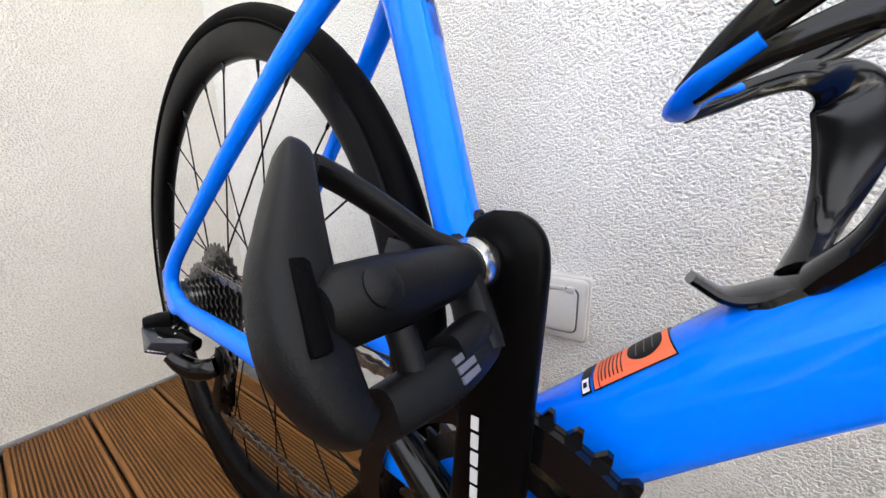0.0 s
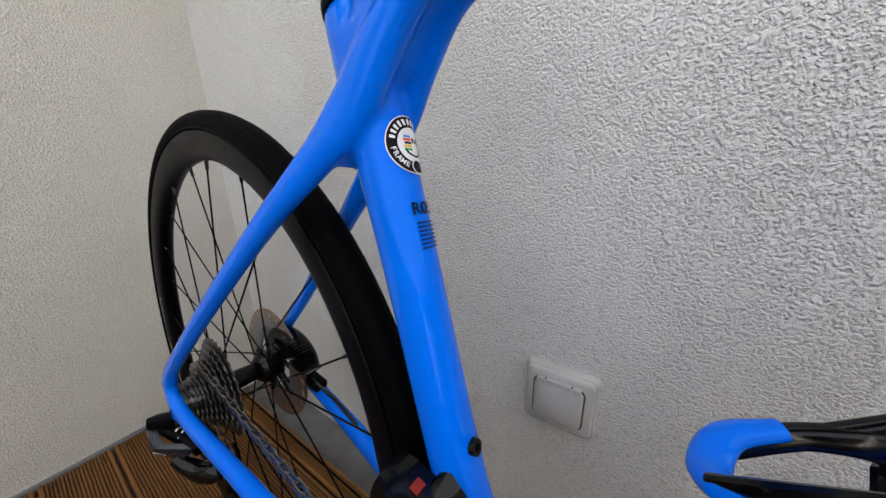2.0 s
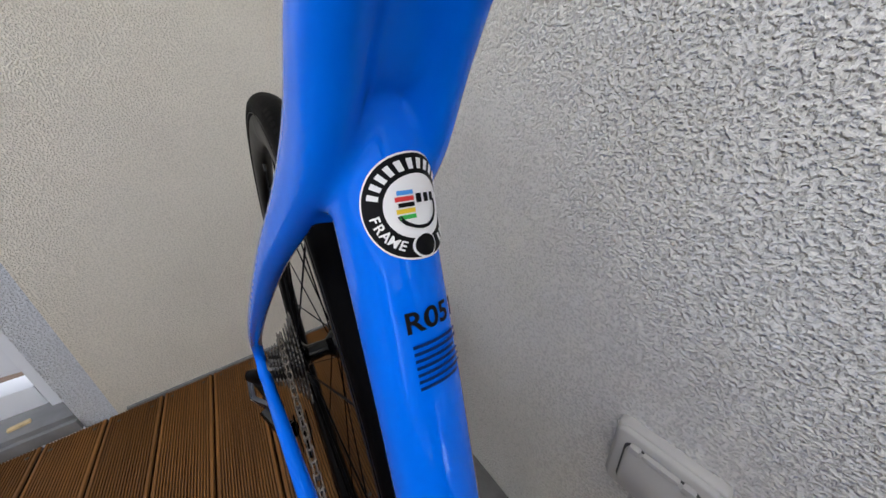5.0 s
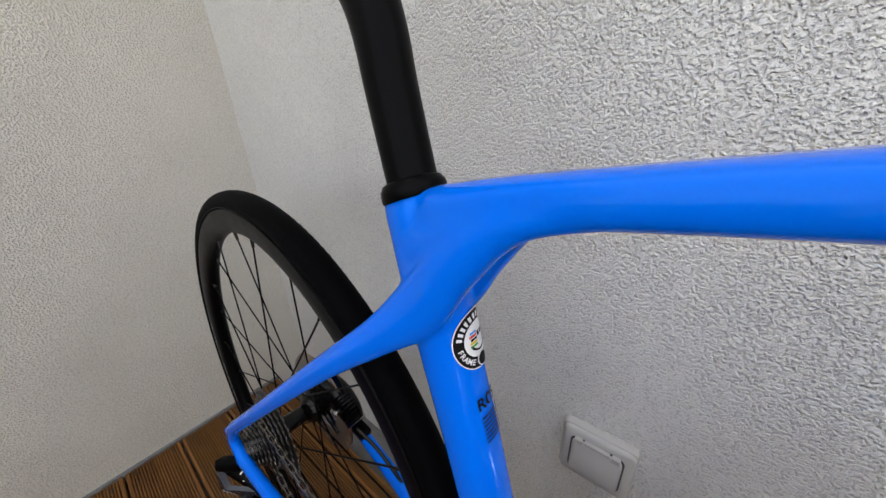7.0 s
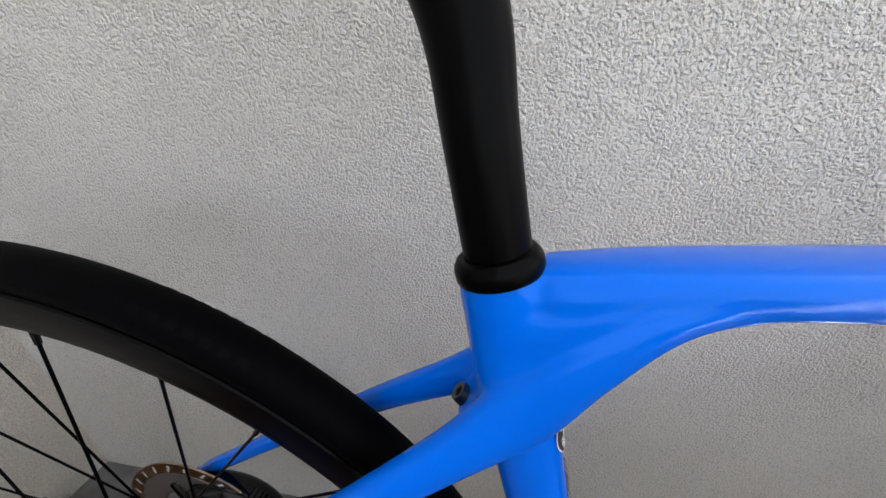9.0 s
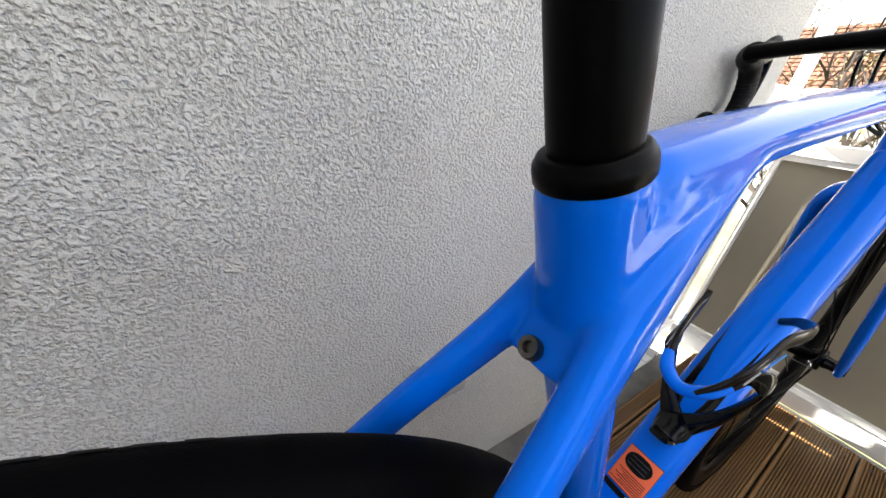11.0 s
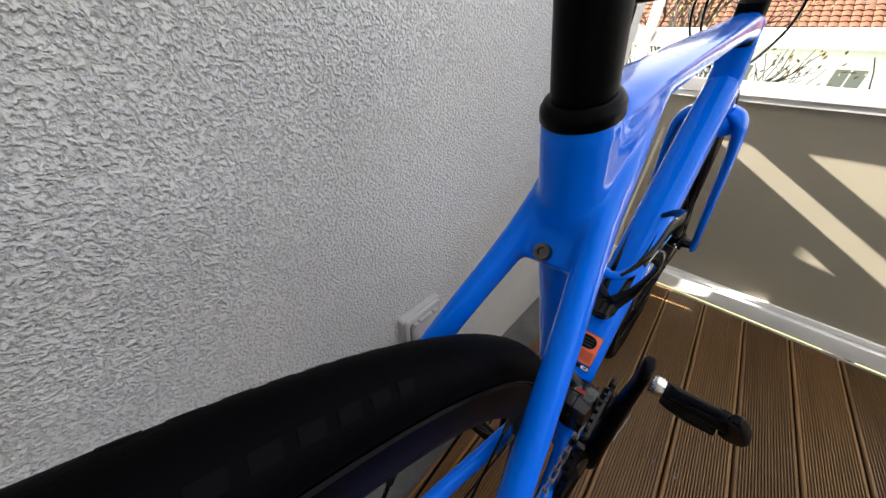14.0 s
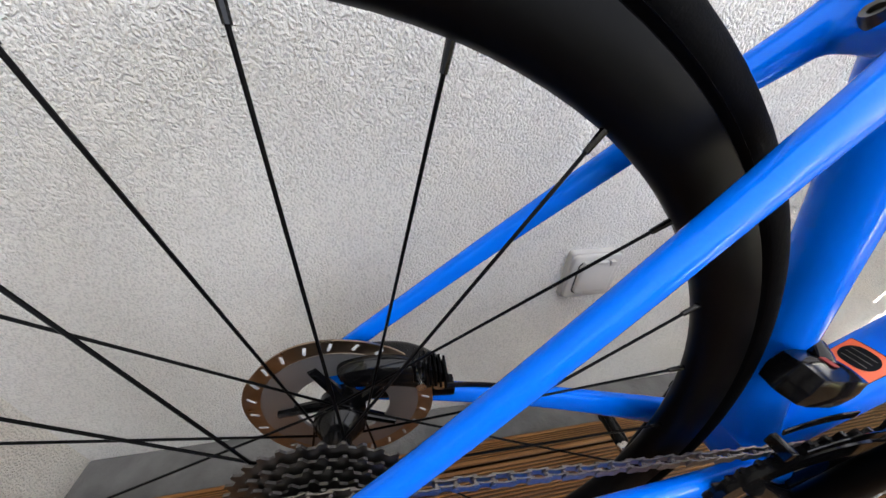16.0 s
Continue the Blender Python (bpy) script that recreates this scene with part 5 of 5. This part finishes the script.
def far_house(at, turn, length, depth, eave, ridge, label):
    root = tagged(empty("house", pose(*at, 0, 0, turn)), label, "house")
    part("wall", boxbm((depth, length, eave), (0, 0, eave / 2)), HOUSEW, root)
    bm = bmesh.new()
    o = 0.5
    pts = [(-depth / 2 - o, eave - 0.25), (0, ridge), (depth / 2 + o, eave - 0.25), (depth / 2 + o, eave - 0.45), (0, ridge - 0.22), (-depth / 2 - o, eave - 0.45)]
    A = [bm.verts.new((x, -length / 2 - o, z)) for x, z in pts]
    B = [bm.verts.new((x, length / 2 + o, z)) for x, z in pts]
    for j in range(6):
        bm.faces.new((A[j], A[(j + 1) % 6], B[(j + 1) % 6], B[j]))
    bm.faces.new(A)
    bm.faces.new(B[::-1])
    roof = part("roof", bm, TILE, root, "weathered orange tiled roof")
    # rows of tiles on the near slope
    slope = math.hypot(depth / 2 + o, ridge - eave + 0.25)
    ang = math.atan2(ridge - eave + 0.25, depth / 2 + o)
    rows_n = int(slope / 0.34)
    bm = bmesh.new()
    cols = int((length + 2 * o) / 0.30)
    for r in range(rows_n):
        f = (r + 0.5) / rows_n
        cx = -depth / 2 - o + f * (depth / 2 + o)
        cz = eave - 0.25 + f * (ridge - eave + 0.25)
        for c in range(cols):
            y = -length / 2 - o + (c + 0.5) * 0.30
            q = 0.03 + random.uniform(0, 0.012)
            t = Matrix.Translation((cx, y, cz)) @ Matrix.Rotation(-ang, 4, "Y")
            V = [bm.verts.new(t @ Vector(p)) for p in ((-0.18, -0.14, 0.05), (0.18, -0.14, 0.01), (0.18, 0.0, 0.01 + q), (-0.18, 0.0, 0.05 + q), (0.18, 0.14, 0.01), (-0.18, 0.14, 0.05), (-0.18, -0.14, 0.0), (-0.18, 0.14, 0.0))]
            bm.faces.new((V[0], V[1], V[2], V[3]))
            bm.faces.new((V[3], V[2], V[4], V[5]))
            bm.faces.new((V[6], V[0], V[3], V[5], V[7]))
    tl = part("roof_tiles", bm, TILE, roof)
    tl["kind"] = "stuff"
    for fl in range(2):
        for k in range(-3, 4):
            y = k * length / 7.2
            z = eave - 1.75 - fl * 2.7
            if z < 0.5:
                continue
            w = part("window", boxbm((0.10, 1.15, 1.25), (-depth / 2 - 0.02, y, z), 0.02), WHITEPAINT, root)
            for s in (-1, 1):
                part("pane", boxbm((0.04, 0.44, 1.02), (-depth / 2 - 0.06, y + s * 0.25, z)), DARKGLASS, w)
            part("sill", boxbm((0.2, 1.3, 0.05), (-depth / 2 - 0.08, y, z - 0.66), 0.01), WHITEPAINT, w)
    return root


far_house((27, -6.0, GROUND), 6, 26, 9, 5.75, 8.9, "white rendered house with an orange tiled roof across the garden")


def bare_tree(at, height, seed, label, spread=0.5, leaves=0):
    rng = random.Random(seed)
    root = tagged(empty("tree", pose(*at)), label, "tree")
    trunk, crown = bmesh.new(), bmesh.new()
    tips = []

    def grow(bm, p, d, length, r, level):
        n = 4
        pts, q, v = [p], p.copy(), d.copy()
        for i in range(n):
            v = (v + Vector((rng.uniform(-1, 1), rng.uniform(-1, 1), rng.uniform(-0.6, 0.8))) * 0.22).normalized()
            q = q + v * (length / n)
            pts.append(q.copy())
        for i in range(n):
            f0, f1 = 1 - 0.45 * i / n, 1 - 0.45 * (i + 1) / n
            rod_into(bm, pts[i], pts[i + 1], r * f0, r * f1, 7 if level < 2 else 4)
        if level >= 4:
            tips.append(pts[-1])
            return
        kids = 4 if level < 2 else 3
        for k in range(kids):
            base = pts[rng.choice((2, 3, 4))] if level else pts[rng.choice((3, 4))]
            nd = (v + Vector((rng.uniform(-1, 1), rng.uniform(-1, 1), rng.uniform(-0.3, 0.9))) * (spread + 0.35)).normalized()
            grow(crown, base, nd, length * rng.uniform(0.55, 0.78), r * 0.5, level + 1)

    grow(trunk, Vector((0, 0, -0.1)), Vector((0, 0, 1)), height * 0.42, height * 0.028, 0)
    part("trunk", trunk, BARK, root)
    part("crown", crown, BARK, root, "bare winter branches")
    if leaves:
        bm = bmesh.new()
        for i in range(leaves):
            t = rng.choice(tips) + Vector((rng.gauss(0, 0.25), rng.gauss(0, 0.25), rng.gauss(0, 0.2)))
            m = Matrix.Translation(t) @ Euler((rng.uniform(0, 6), rng.uniform(0, 6), rng.uniform(0, 6))).to_matrix().to_4x4()
            V = [bm.verts.new(m @ Vector(c)) for c in ((-0.04, 0, 0), (0, 0.022, 0.008), (0.045, 0, 0), (0, -0.022, 0.008))]
            bm.faces.new(V)
        part("leaf_clumps", bm, TWIGLEAF, root)["kind"] = "stuff"
    return root


bare_tree((6.5, -2.9, GROUND), 7.4, 5, "bare fruit tree in front of the white house", 0.75)
bare_tree((8.2, -4.9, GROUND), 7.6, 8, "bare spreading tree beside the lawn", 0.7)
bare_tree((8.5, 0.9, GROUND), 6.4, 11, "bare tree with a few dry leaves near the house corner", 0.6, 500)
bare_tree((13.5, 2.5, GROUND), 8.4, 21, "bare tree with dry leaves by the neighbouring house", 0.6, 900)


def conifer(at, height, seed):
    rng = random.Random(seed)
    root = tagged(empty("conifer", pose(*at)), "tall dark conifer behind the white house", "tree")
    part("trunk", rod((0, 0, -0.2), (0, 0, height), 0.22, 0.02, 8), BARK, root)
    bm = bmesh.new()
    for i in range(2600):
        f = rng.random() ** 0.8
        z = height * (0.12 + 0.88 * f)
        r = (1 - f) * height * 0.24 * (0.35 + 0.65 * rng.random()) + 0.1
        w = rng.uniform(0, 6.283)
        p = Vector((r * math.cos(w), r * math.sin(w), z - r * 0.25))
        m = Matrix.Translation(p) @ Euler((rng.uniform(-0.5, 0.5), rng.uniform(0.1, 0.6), w)).to_matrix().to_4x4()
        V = [bm.verts.new(m @ Vector(c)) for c in ((-0.35, 0, 0), (0, 0.14, 0.03), (0.4, 0, -0.08), (0, -0.14, 0.03))]
        bm.faces.new(V)
    part("crown", bm, NEEDLE, root)["kind"] = "stuff"


conifer((34, -1.5, GROUND), 13.5, 3)
conifer((37, 3.5, GROUND), 12.0, 4)
